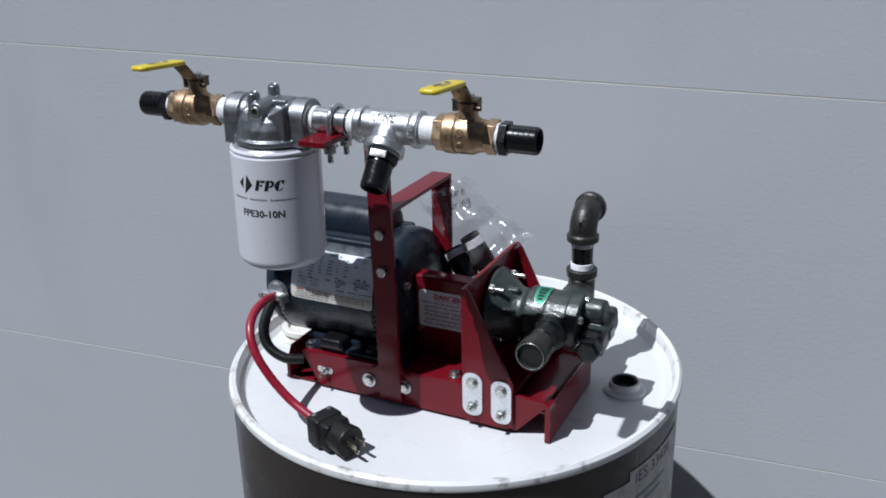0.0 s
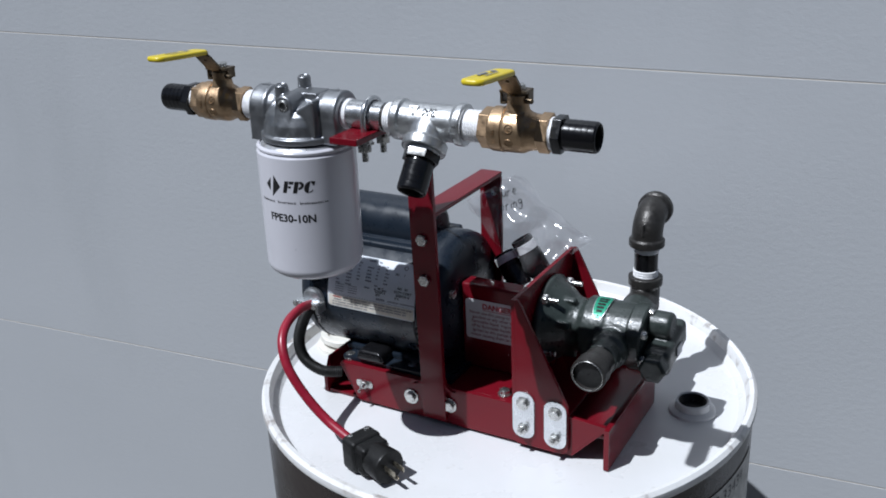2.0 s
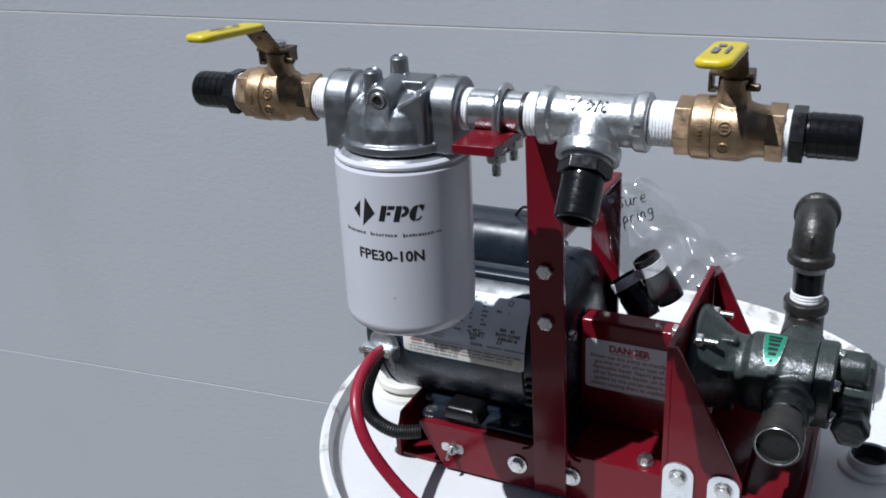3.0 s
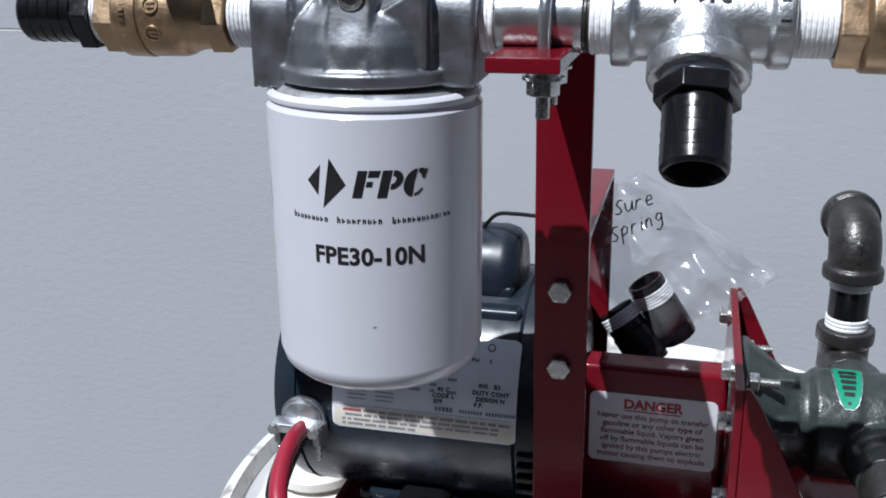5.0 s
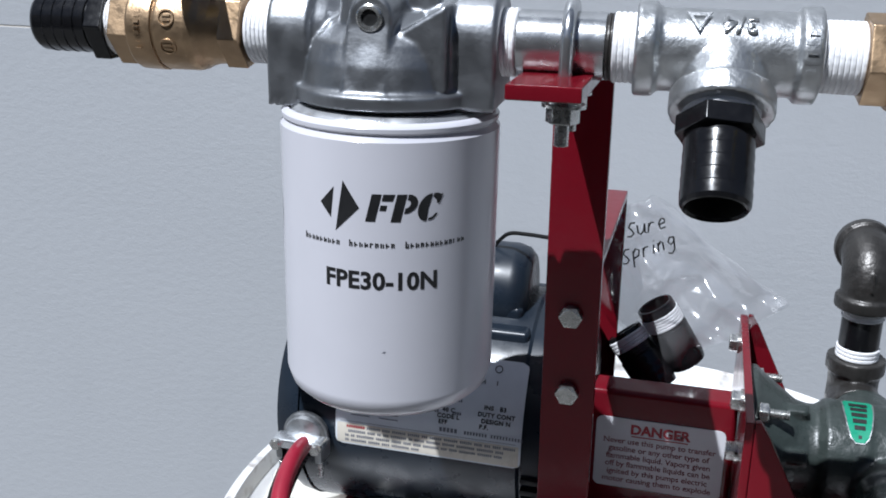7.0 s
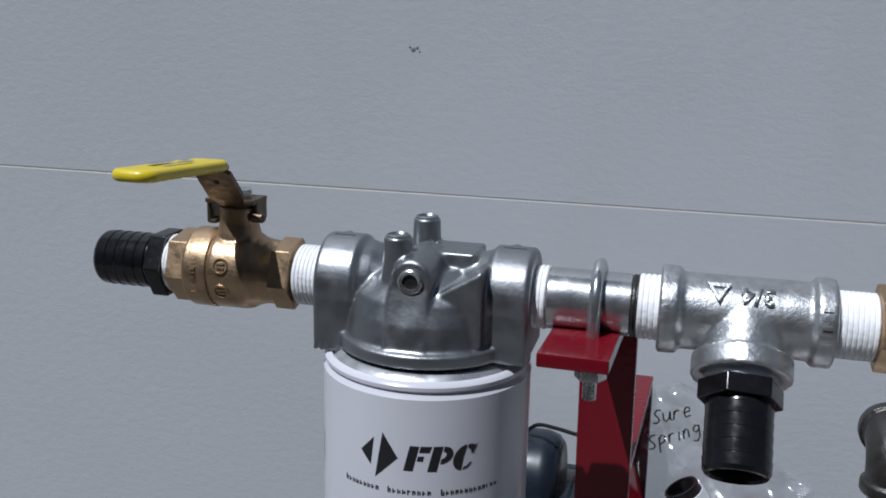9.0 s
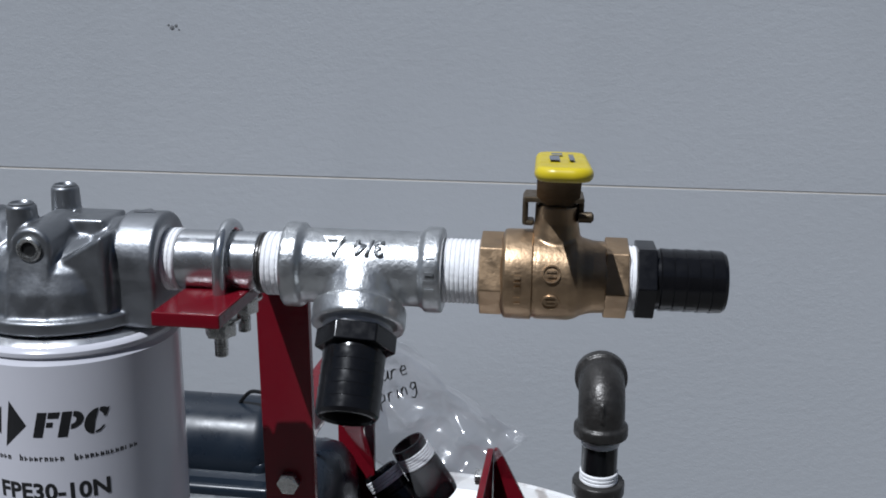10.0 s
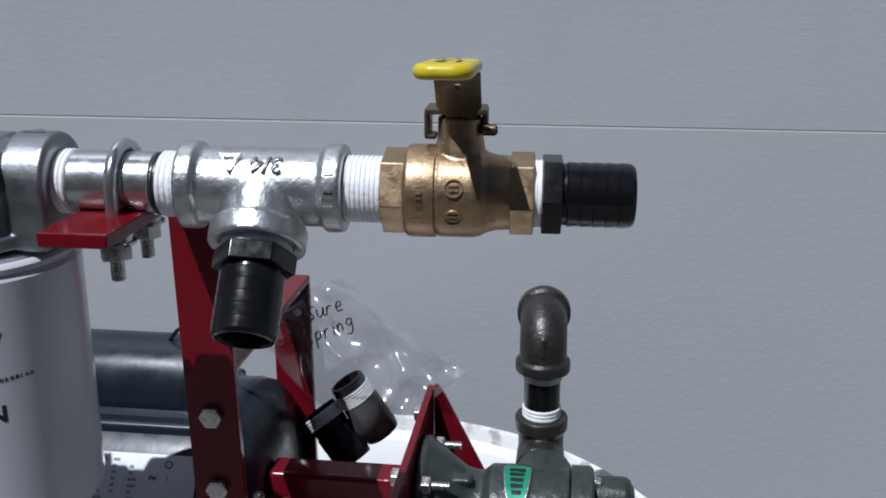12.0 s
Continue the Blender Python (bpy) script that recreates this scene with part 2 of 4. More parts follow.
def tube(points, radius, n=16, bm=None, smooth=True, closed_ends=True, ripple=None):
    """A round tube through points (a Catmull-Rom glide)."""
    P = [Vector(p) for p in points]
    if smooth:
        Q = []
        for i in range(len(P) - 1):
            a, b, c, d = P[max(i - 1, 0)], P[i], P[i + 1], P[min(i + 2, len(P) - 1)]
            for k in range(10):
                t = k / 10
                Q.append(0.5 * (2 * b + (c - a) * t + (2 * a - 5 * b + 4 * c - d) * t * t + (3 * b - a - 3 * c + d) * t ** 3))
        Q.append(P[-1])
        P = Q
    if ripple:
        step, amp = ripple
        Q, rad, s = [], [], 0.0
        for a, b in zip(P, P[1:]):
            k = max(1, int((b - a).length / (step / 4)))
            for j in range(k):
                Q.append(a.lerp(b, j / k))
        P = Q
        rad = [radius + (amp if (i // 2) % 2 else -amp) for i in range(len(P))]
    else:
        rad = [radius] * len(P)
    bm = bm or bmesh.new()
    up = Vector((0, 0, 1))
    d0 = (P[1] - P[0]).normalized()
    side = d0.cross(up if abs(d0.z) < 0.9 else Vector((1, 0, 0))).normalized()
    rings = []
    for i, p in enumerate(P):
        d = (P[min(i + 1, len(P) - 1)] - P[max(i - 1, 0)]).normalized()
        side = (side - d * side.dot(d)).normalized()
        w = d.cross(side)
        rings.append([bm.verts.new(p + rad[i] * (side * math.cos(2 * math.pi * k / n) + w * math.sin(2 * math.pi * k / n))) for k in range(n)])
    for p, q in zip(rings, rings[1:]):
        for i in range(n):
            bm.faces.new((p[i], p[(i + 1) % n], q[(i + 1) % n], q[i]))
    if closed_ends:
        bm.faces.new(rings[0])
        bm.faces.new(rings[-1])
    return bm


def cast(ob, voxel=0.0011, rounds=4):
    """Melts overlapping shells into one casting with soft fillets."""
    ob.modifiers.clear()
    r = ob.modifiers.new("remesh", "REMESH")
    r.mode, r.voxel_size, r.use_smooth_shade = "VOXEL", voxel, True
    s = ob.modifiers.new("smooth", "SMOOTH")
    s.factor, s.iterations = 0.5, rounds
    return ob


def hexagon(r_flat):
    r = r_flat / math.cos(math.pi / 6)
    return [(r * math.cos(math.pi / 3 * i), r * math.sin(math.pi / 3 * i)) for i in range(6)]


def hex_bolt(name, parent, m, flat=0.0065, high=0.005, washer=0.0, shank=0.0, material=None, label=""):
    """A hexagon head that stands out along the local z axis."""
    bm = plate(hexagon(flat), high, 0.0006)
    lathe(bm, [(high - 0.0004, flat * 0.9), (high + 0.0004, flat * 0.8)], 24)
    if washer:
        lathe(bm, [(-0.0012, washer * 0.6), (-0.0012, washer), (0.0006, washer), (0.0008, washer * 0.95)], 28)
    if shank:
        lathe(bm, thread(0, high + shank, flat * 0.52, 0.0012), 20)
    return part(name, bm, material or ZINC, parent, label, 30, m=m)


def thread(a, b, r, pitch=0.0018, depth=0.0006):
    """A ridged profile for threads and wrapped tape."""
    k = max(2, int(abs(b - a) / pitch))
    pts = []
    for i in range(k):
        s = a + (b - a) * i / k
        pts += [(s, r - depth), (s + (b - a) / k * 0.25, r), (s + (b - a) / k * 0.75, r)]
    pts.append((b, r - depth))
    return pts


def text_bm(body, size, spacing=1.0, bold=0.0, shear=0.0):
    """Flat lettering in the local xy plane, centred, as a bmesh."""
    cu = bpy.data.curves.new("t", "FONT")
    cu.body, cu.size, cu.align_x, cu.align_y = body, size, "CENTER", "CENTER"
    cu.space_character, cu.offset, cu.shear, cu.resolution_u = spacing, bold, shear, 3
    ob = bpy.data.objects.new("t", cu)
    scene.collection.objects.link(ob)
    dg = bpy.context.evaluated_depsgraph_get()
    me = bpy.data.meshes.new_from_object(ob.evaluated_get(dg))
    bm = bmesh.new()
    bm.from_mesh(me)
    bpy.data.objects.remove(ob)
    bpy.data.curves.remove(cu)
    bpy.data.meshes.remove(me)
    return bm


def flat_shape(outlines):
    bm = bmesh.new()
    for o in outlines:
        bm.faces.new([bm.verts.new((u, v, 0)) for u, v in o])
    return bm


def bar(u, v, w, h, lean=0.0):
    return [(u - w / 2, v - h / 2), (u + w / 2, v - h / 2), (u + w / 2 + lean, v + h / 2), (u - w / 2 + lean, v + h / 2)]


def wrap(bm, radius, turn=0.0, cut=0.004):
    """Bends a flat shape (u across, v up) round the local z axis; u = 0 faces -y, turned by some degrees."""
    for _ in range(3):
        long = [e for e in bm.edges if abs(e.verts[0].co.x - e.verts[1].co.x) > cut]
        if not long:
            break
        bmesh.ops.subdivide_edges(bm, edges=long, cuts=2)
    for v in bm.verts:
        a = v.co.x / radius + radians(turn)
        v.co = Vector((radius * math.sin(a), -radius * math.cos(a), v.co.y))
    return bm


def printed(name, bm, material, parent, m=None, label=""):
    return part(name, bm, material, parent, label, smooth=False, m=m)


# ---- setting ----
ground_bm = bmesh.new()
bmesh.ops.create_grid(ground_bm, x_segments=2, y_segments=2, size=600)
tagged(part("ground", ground_bm, CONCRETE, smooth=False), "weathered grey concrete apron beside the wall", "ground", kind="structure")

WALL_M = pose(0, 0.4526, 0, 0, 1.4, 6.13)
backing = tagged(part("wall_north", box((-5, 0.0005, -0.3), (5, 0.2, 3.6)), simple("pale joint sealant", (0.62, 0.58, 0.52), 0.7), m=WALL_M, smooth=False),
                 "grey painted panel wall with thin horizontal joints", "wall", kind="structure")
for z0, z1 in ((-0.28, 0.5308), (0.5330, 1.1698), (1.1720, 1.8082), (1.8104, 2.44), (2.4422, 3.58)):
    part("panel", box((-5, 0, z0), (5, 0.0005, z1), 0.0002, 1), WALL, backing, smooth=False)

# Unseen wall, added behind the camera to cut horizon light and darken reflections.
tagged(part("light_block_south", box((-9, -5.2, -0.3), (9, -5.0, 3.9)), simple("dark brown light block", (0.11, 0.095, 0.08), 0.8, vary=0.3, scale=3), smooth=False),
       "unseen plain dark brown wall added to block low sky light", "wall", kind="structure")

sc = bmesh.new()
for u, v, r in ((0.0, 0.0, 0.006), (0.008, 0.004, 0.004), (-0.007, 0.005, 0.003), (0.013, -0.003, 0.0025)):
    lathe(sc, [(-0.0004, r), (0.0006, r * 0.7), (0.0008, r * 0.2)], 7, Matrix.Translation((u, 0, v)) @ Matrix.Rotation(radians(90), 4, "X"))
part("scuff", sc, simple("dark scuff", (0.17, 0.175, 0.18), 0.7), backing, "small dark scuff", m=Matrix.Translation((-0.338, 0, 1.330)) @ Matrix.Scale(0.55, 4))

# ---- steel drum ----
HEAD = 0.880
drum = thing("steel_drum", pose(0.0025, 0.0, 0), "dark brown steel drum with a scuffed white lid", "drum")
R = 0.2825
RB = R + 0.0048
prof = [(0.0, RB), (0.012, RB + 0.006), (0.02, RB), (0.28, RB)]
for zc in (0.30, 0.59):
    prof += [(zc - 0.018, RB), (zc - 0.006, RB + 0.008), (zc + 0.006, RB + 0.008), (zc + 0.018, RB)]
prof += [(0.878, RB), (0.8875, RB)]
part("body", turned(prof, 128, cap=False), DRUM_DARK, drum)
part("bottom", turned([(0.004, R - 0.001), (0.006, 0.001)], 96, cap=False), DRUM_DARK, drum)
part("head", turned([(HEAD - 0.006, R - 0.003), (HEAD + 0.008, R - 0.003), (HEAD + 0.006, R - 0.006), (HEAD + 0.0004, R - 0.012), (HEAD, R - 0.016), (HEAD, 0.10), (HEAD, 0.03), (HEAD, 0.001)], 128), DRUM_WHITE, drum, "white enamelled lid")
part("chime", turned([(0.8860, R + 0.0015), (0.8882, R + 0.0070), (0.8918, R + 0.0082), (0.8968, R + 0.0075), (0.9002, R + 0.004), (0.8992, R - 0.001), (0.8920, R - 0.0035), (0.883, R - 0.005)], 160, cap=False), CHIME, drum, "scuffed white rolled rim")
# small open bung with its flange
BX, BY = 0.2205, 0.0225
bung = part("bung", turned([(HEAD - 0.001, 0.0265), (HEAD + 0.003, 0.0258), (HEAD + 0.0045, 0.0235), (HEAD + 0.0055, 0.0195), (HEAD + 0.010, 0.0186), (HEAD + 0.0135, 0.0190), (HEAD + 0.0145, 0.0178), (HEAD + 0.0135, 0.0162), (HEAD + 0.002, 0.0155), (HEAD + 0.001, 0.001)], 48, Matrix.Translation((BX, BY, 0)), cap=False), DRUM_WHITE, drum)
part("bore", turned(thread(HEAD + 0.003, HEAD + 0.0130, 0.0156, 0.002), 32, Matrix.Translation((BX, BY, 0)), cap=False), IRON, bung, "dark threaded opening")
# Dark disc that stands for the shade down the open bung.
part("bore_shade", turned([(HEAD + 0.0030, 0.0154), (HEAD + 0.0030, 0.0005)], 32, Matrix.Translation((BX, BY, 0)), cap=False), DARK, bung)
# large capped bung behind the motor
LX, LY = -0.232, 0.008
cap_ = part("bung_cap", turned([(HEAD - 0.001, 0.040), (HEAD + 0.004, 0.039), (HEAD + 0.0050, 0.033), (HEAD + 0.0062, 0.0300), (HEAD + 0.0098, 0.0300), (HEAD + 0.0105, 0.0345), (HEAD + 0.0165, 0.0340), (HEAD + 0.018, 0.032), (HEAD + 0.018, 0.026), (HEAD + 0.012, 0.024), (HEAD + 0.012, 0.001)], 56, Matrix.Translation((LX, LY, 0)), cap=False), TAN, drum, "yellowed plastic bung cap")
part("cross_bar", box((LX - 0.024, LY - 0.004, HEAD + 0.011), (LX + 0.024, LY + 0.004, HEAD + 0.0175), 0.001), TAN, cap_)
# paper label on the side
st = flat_shape([bar(0.0575, -0.056, 0.175, 0.088), bar(0.0785, -0.006, 0.133, 0.012)])
lab = printed("paper_label", wrap(st, RB + 0.0008, 64, 0.012), STICKER, drum, Matrix.Translation((0, 0, 0.857)), "torn weathered paper label")
printed("lettering", wrap(text_bm("IES 33434", 0.021, 1.05), RB + 0.0012, 77, 0.004), PRINT, lab, Matrix.Translation((0, 0, -0.0135)))
for b_ in (bar(0, 0, 0.07, 0.004), bar(-0.005, -0.011, 0.06, 0.004), bar(0.02, -0.05, 0.006, 0.02)):
    printed("print_bar", wrap(flat_shape([b_]), RB + 0.0012, 76, 0.006), GREY_PRINT, lab, Matrix.Translation((0, 0, -0.04)))

# ---- pump base ----
BM = pose(0, -0.119, HEAD, 0, 0, -1.7)
base = thing("pump_base", BM, "dark red steel pump base with bolted brackets", "pump base")
W = 0.172


def rail(y):
    o = [(-0.134, 0.004), (0.134, 0.004), (0.1675, 0.040), (0.1695, 0.041), (0.1695, 0.048), (0.132, 0.050), (-0.155, 0.050), (-0.158, 0.047)]
    return plate(o, 0.005, 0.0008, Matrix.Translation((0, y + 0.005, 0)) @ Matrix.Rotation(radians(90), 4, "X"))


part("front_rail", rail(0), RED, base)
part("back_rail", rail(W), RED, base)
part("deck", box((-0.156, 0.0055, 0.0445), (0.128, W - 0.0005, 0.0495), 0.0008), RED, base)
part("end_flange", box((0.170, -0.006, 0.001), (0.176, 0.145, 0.049), 0.001), RED, base)
part("tray", box((0.085, 0.0055, 0.030), (0.1695, W - 0.0005, 0.034), 0.0008), RED, base)
part("left_tray", box((-0.1805, 0.006, 0.001), (-0.12, W - 0.002, 0.005), 0.0008), RED, base)
part("left_flange", plate([(0.0, 0.0), (0.17, 0.0), (0.165, 0.042), (0.012, 0.042), (0.0, 0.02)], 0.005, 0.0008, Matrix.Translation((-0.186, 0.004, 0.001)) @ Matrix(((0, 0, 1, 0), (1, 0, 0, 0), (0, 1, 0, 0), (0, 0, 0, 1)))), RED, base)
for x, y in ((-0.10, 0.012), (0.08, 0.012), (0.115, 0.012), (-0.10, W - 0.01), (0.1, W - 0.01)):
    part("foot", turned([(0.0, 0.0055), (0.003, 0.006), (0.0445, 0.006)], 20, Matrix.Translation((x, y, 0))), BLACK, base)
# post with a bent shelf, and the arm to the rear post
PX0, PX1 = -0.0418, -0.0130
bent = [(-0.0070, 0.010), (-0.0010, 0.010), (-0.0105, 0.3625), (-0.0135, 0.3655), (-0.1375, 0.3655), (-0.1375, 0.3595), (-0.0165, 0.3595)]
YZX = Matrix(((0, 0, 1, 0), (1, 0, 0, 0), (0, 1, 0, 0), (0, 0, 0, 1)))
part("post", plate(bent, PX1 - PX0, 0.0008, Matrix.Translation((PX0, 0, 0)) @ YZX), RED, base)
part("arm", box((PX0 + 0.001, -0.0072, 0.2505), (PX1 - 0.001, 0.147, 0.2555), 0.001), RED, base)
part("rear_post", box((PX0 + 0.001, 0.1415, 0.05), (PX1 - 0.001, 0.147, 0.2503), 0.001), RED, base)
FRONT = Matrix.Rotation(radians(90), 4, "X")
for edge, way in ((PX0, -1), (PX1, 1)):
    curve_in = [(edge + way * (0.012 - 0.012 * math.sin(radians(a))), 0.0605 - 0.012 * math.cos(radians(a))) for a in range(0, 91, 15)]
    part("fillet", plate([(edge, 0.0485)] + curve_in, 0.0045, 0, Matrix.Translation((0, -0.0012, 0)) @ FRONT), RED, base, smooth=False)
for x, z in ((-0.0275, 0.2265), (-0.0275, 0.1810)):
    hex_bolt("bolt", base, Matrix.Translation((x, -0.0068 - 0.0272 * z, z)) @ FRONT, 0.0057, 0.0042, label="zinc hexagon bolt")
for x, z in ((-0.0600, 0.0275), (-0.0110, 0.0285)):
    hex_bolt("bolt", base, Matrix.Translation((x, -0.0012, z)) @ FRONT, 0.0056, 0.0045, 0.0090, label="zinc flange bolt")
# rivet on the rear post
part("rivet", turned([(0, 0.003), (0.001, 0.003), (0.0018, 0.0015)], 16, Matrix.Translation((-0.0225, 0.1413, 0.230)) @ FRONT), ZINC, base)
# pump bracket: upright plate with two wings
wing = [(0.072, 0.006), (0.125, 0.006), (0.131, 0.012), (0.131, 0.062), (0.080, 0.166), (0.075, 0.174), (0.072, 0.174)]
part("bracket_wing", plate(wing, 0.004, 0.0008, Matrix.Translation((0, -0.0008, 0)) @ FRONT), RED, base)
part("bracket_wing", plate([(u, max(v, 0.0497)) for u, v in wing[2:]] + [(0.072, 0.0497)], 0.004, 0.0008, Matrix.Translation((0, 0.156, 0)) @ FRONT), RED, base)
part("bracket_plate", box((0.067, -0.0035, 0.0498), (0.0718, 0.156, 0.173), 0.0008), RED, base)
# coupling guard
guard = part("coupling_guard", box((-0.022, 0.0542, 0.0498), (0.0665, 0.0765, 0.1535), 0.0035, 3), RED, base)
gl = part("warning_label", plate(rounded(0.0775, 0.0480, 0.004), 0.0006, 0, Matrix.Translation((0.0225, 0.0541, 0.1115)) @ FRONT), PAPER, guard, "white danger label with red heading", smooth=False)
LM = Matrix.Translation((0.0225, 0.0532, 0.1125)) @ FRONT
tb = text_bm("DANGER", 0.0088, 1.0, 0.00038)
tb.transform(Matrix.Translation((0, 0.0160, 0)))
printed("heading", tb, RED_PRINT, guard, LM)
printed("rule", flat_shape([bar(0, 0.0116, 0.034, 0.0007)]), RED_PRINT, guard, LM)
fine = bmesh.new()
for i, line in enumerate(("Never use this pump to transfer", "gasoline or any other type of", "flammable liquid. Vapors given", "off by flammable liquids can be", "ignited by this pumps electric", "motor causing them to explode")):
    tb = text_bm(line, 0.0053, 0.98, 0.00006)
    tb.transform(Matrix.Translation((0, 0.0076 - i * 0.0054, 0)))
    merge(fine, tb)
part("fine_print", fine, FADED_RED, guard, smooth=False, m=LM, kind="stuff")
part("shaft", turned([(-0.021, 0.008), (0.066, 0.008)], 24, Matrix.Translation((0, 0.085, 0.118)) @ AX["x"]), IRON, base, "dark steel shaft")
# bolted zinc straps on the front wing
for x, z in ((0.0815, 0.0435), (0.1175, 0.0405)):
    strap = part("strap", plate(rounded(0.025, 0.055, 0.0105), 0.002, 0.0004, Matrix.Translation((x, -0.0049, z)) @ FRONT), BRIGHT_ZINC, base, "bright zinc strap plate")
    hex_bolt("bolt", strap, Matrix.Translation((x, -0.0075, z + 0.014)) @ FRONT, 0.0055, 0.004, 0.0075)
    hex_bolt("bolt", strap, Matrix.Translation((x, -0.0075, z - 0.016)) @ FRONT, 0.0050, 0.0045, 0.006, 0.006)
# toggle switch
sw = part("toggle_switch", plate(rounded(0.022, 0.009, 0.003), 0.0012, 0.0003, Matrix.Translation((-0.1235, -0.0002, 0.028)) @ FRONT), ZINC, base, "chrome toggle switch")
hex_bolt("nut", sw, Matrix.Translation((-0.1235, -0.0014, 0.028)) @ FRONT, 0.0050, 0.003)
part("lever", turned([(0, 0.0028), (0.004, 0.0026), (0.005, 0.0014), (0.0095, 0.0019), (0.0108, 0.0011)], 16, Matrix.Translation((-0.1235, -0.0044, 0.028)) @ Matrix.Rotation(radians(115), 4, "X")), ZINC, sw)
# deck bolts
for x, y in ((-0.150, 0.013), (-0.070, 0.020), (0.050, 0.014), (0.058, 0.150), (-0.146, 0.150)):
    hex_bolt("deck_bolt", base, Matrix.Translation((x, y, 0.0508)), 0.0055, 0.005, 0.0075)
for y, z in ((0.044, 0.162), (0.042, 0.130), (0.135, 0.160), (0.042, 0.078)):
    hex_bolt("bracket_bolt", base, Matrix.Translation((0.0665, y, z)) @ Matrix.Rotation(radians(-90), 4, "Y"), 0.0055, 0.0055, 0.007)

# ---- electric motor ----
def foot_saddle(lo, hi):
    """A pressed cover: wide at its foot, narrower and rounded at its top."""
    bm = box(lo, hi, 0.005, 4)
    mx, top = (lo[0] + hi[0]) / 2, hi[2] - lo[2]
    for v in bm.verts:
        k = (v.co.z - lo[2]) / top
        v.co.x = mx + (v.co.x - mx) * (1.14 - 0.26 * k)
        v.co.z -= 0.002 * k * ((v.co.x - mx) / 0.02) ** 2
    return bm


MM = BM @ Matrix.Translation((0, 0.085, 0.121))
MR = 0.078
motor = thing("electric_motor", MM, "blue-black enamelled electric motor with a silver nameplate", "motor")
part("body", turned([(-0.196, MR - 0.001), (-0.194, MR), (-0.058, MR), (-0.056, MR - 0.0015), (-0.044, MR - 0.0015)], 96, along_x()), MOTOR, motor)
part("end_bell", turned([(-0.216, 0.02), (-0.216, MR - 0.016), (-0.213, MR - 0.006), (-0.205, MR - 0.001), (-0.1965, MR + 0.0005)], 80, along_x()), MOTOR, motor)
part("end_bell", turned([(-0.0435, MR - 0.001), (-0.034, MR - 0.003), (-0.027, MR - 0.010), (-0.023, MR - 0.026), (-0.022, 0.022), (-0.021, 0.018)], 80, along_x()), MOTOR, motor)
for k in range(4):
    # Solid near-black boxes: the shade of the vent openings as colour.
    part("vent_slot", box((-0.055, -MR - 0.0006, -0.036 + k * 0.0075), (-0.042, -MR + 0.02, -0.0325 + k * 0.0075), 0.0008), DARK, motor)
# Half-round capacitor cover along the motor top.
cover = turned([(-0.211, 0.020), (-0.210, 0.0245), (-0.206, 0.0290), (-0.199, 0.0312), (-0.076, 0.0312), (-0.069, 0.0292), (-0.065, 0.0250), (-0.064, 0.0200)], 48, along_x(0, 0, 0.0785))
block(cover, (-0.2095, -0.0305, 0.060), (-0.0655, 0.0305, 0.079), 0.004, 3)
part("capacitor_cover", cover, MOTOR, motor)
# Thin flange plate under the capacitor cover.
part("gasket", box((-0.213, -0.0460, 0.058), (-0.058, 0.046, 0.0695), 0.0035, 3), MOTOR, motor)
part("cradle", box((-0.157, -0.078, -0.0712), (-0.012, 0.078, -0.0655), 0.001), MOTOR, motor)
part("foot", box((-0.162, -0.062, -0.0655), (-0.045, -0.010, -0.0585), 0.002), MOTOR, motor)
part("foot", box((-0.162, 0.016, -0.0710), (-0.045, 0.066, -0.0585), 0.002), MOTOR, motor)
part("foot_cover", foot_saddle((-0.134, -0.0835, -0.0655), (-0.099, -0.040, -0.0505)), BLACK, motor)
part("stud", turned([(-0.0006, 0.0045), (0.004, 0.0045), (0.005, 0.003)], 16, along_x(-0.0235, -0.05, 0.025)), ZINC, motor)


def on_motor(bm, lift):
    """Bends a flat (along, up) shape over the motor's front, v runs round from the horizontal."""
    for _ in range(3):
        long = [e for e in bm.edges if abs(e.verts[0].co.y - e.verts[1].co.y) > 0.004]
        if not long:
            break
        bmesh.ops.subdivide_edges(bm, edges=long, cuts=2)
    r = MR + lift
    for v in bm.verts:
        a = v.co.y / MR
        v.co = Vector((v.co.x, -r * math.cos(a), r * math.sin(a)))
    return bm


np_bm = bmesh.new()
plate_rows = []
for i in range(35):
    v = -0.0035 + 0.064 * i / 34
    inset = 0.004 - math.sqrt(max(0.0, 0.004 ** 2 - max(0.0, 0.004 - min(v + 0.0035, 0.0605 - v)) ** 2))
    plate_rows.append([np_bm.verts.new((-0.113 + side * (0.058 - inset), v, 0)) for side in (-1, 1)])
for p, q in zip(plate_rows, plate_rows[1:]):
    np_bm.faces.new((p[0], p[1], q[1], q[0]))
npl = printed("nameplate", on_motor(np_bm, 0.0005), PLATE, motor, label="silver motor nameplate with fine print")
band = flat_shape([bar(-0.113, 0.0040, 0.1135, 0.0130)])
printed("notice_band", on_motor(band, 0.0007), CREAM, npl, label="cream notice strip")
rng = random.Random(5)
rows_ = []
for i in range(9):
    v = 0.0560 - i * 0.0038
    for u0, n in ((-0.160, 5), (-0.147, 6), (-0.133, 4), (-0.121, 6), (-0.108, 3), (-0.097, 4)):
        if rng.random() < 0.75:
            rows_ += [bar(u0 + k * 0.0014, v, 0.0010, 0.0017) for k in range(rng.randint(max(2, n - 2), n))]
for i in range(4):
    for u in (-0.155, -0.137):
        rows_.append(bar(u, 0.024 - i * 0.0026, 0.012, 0.0006))
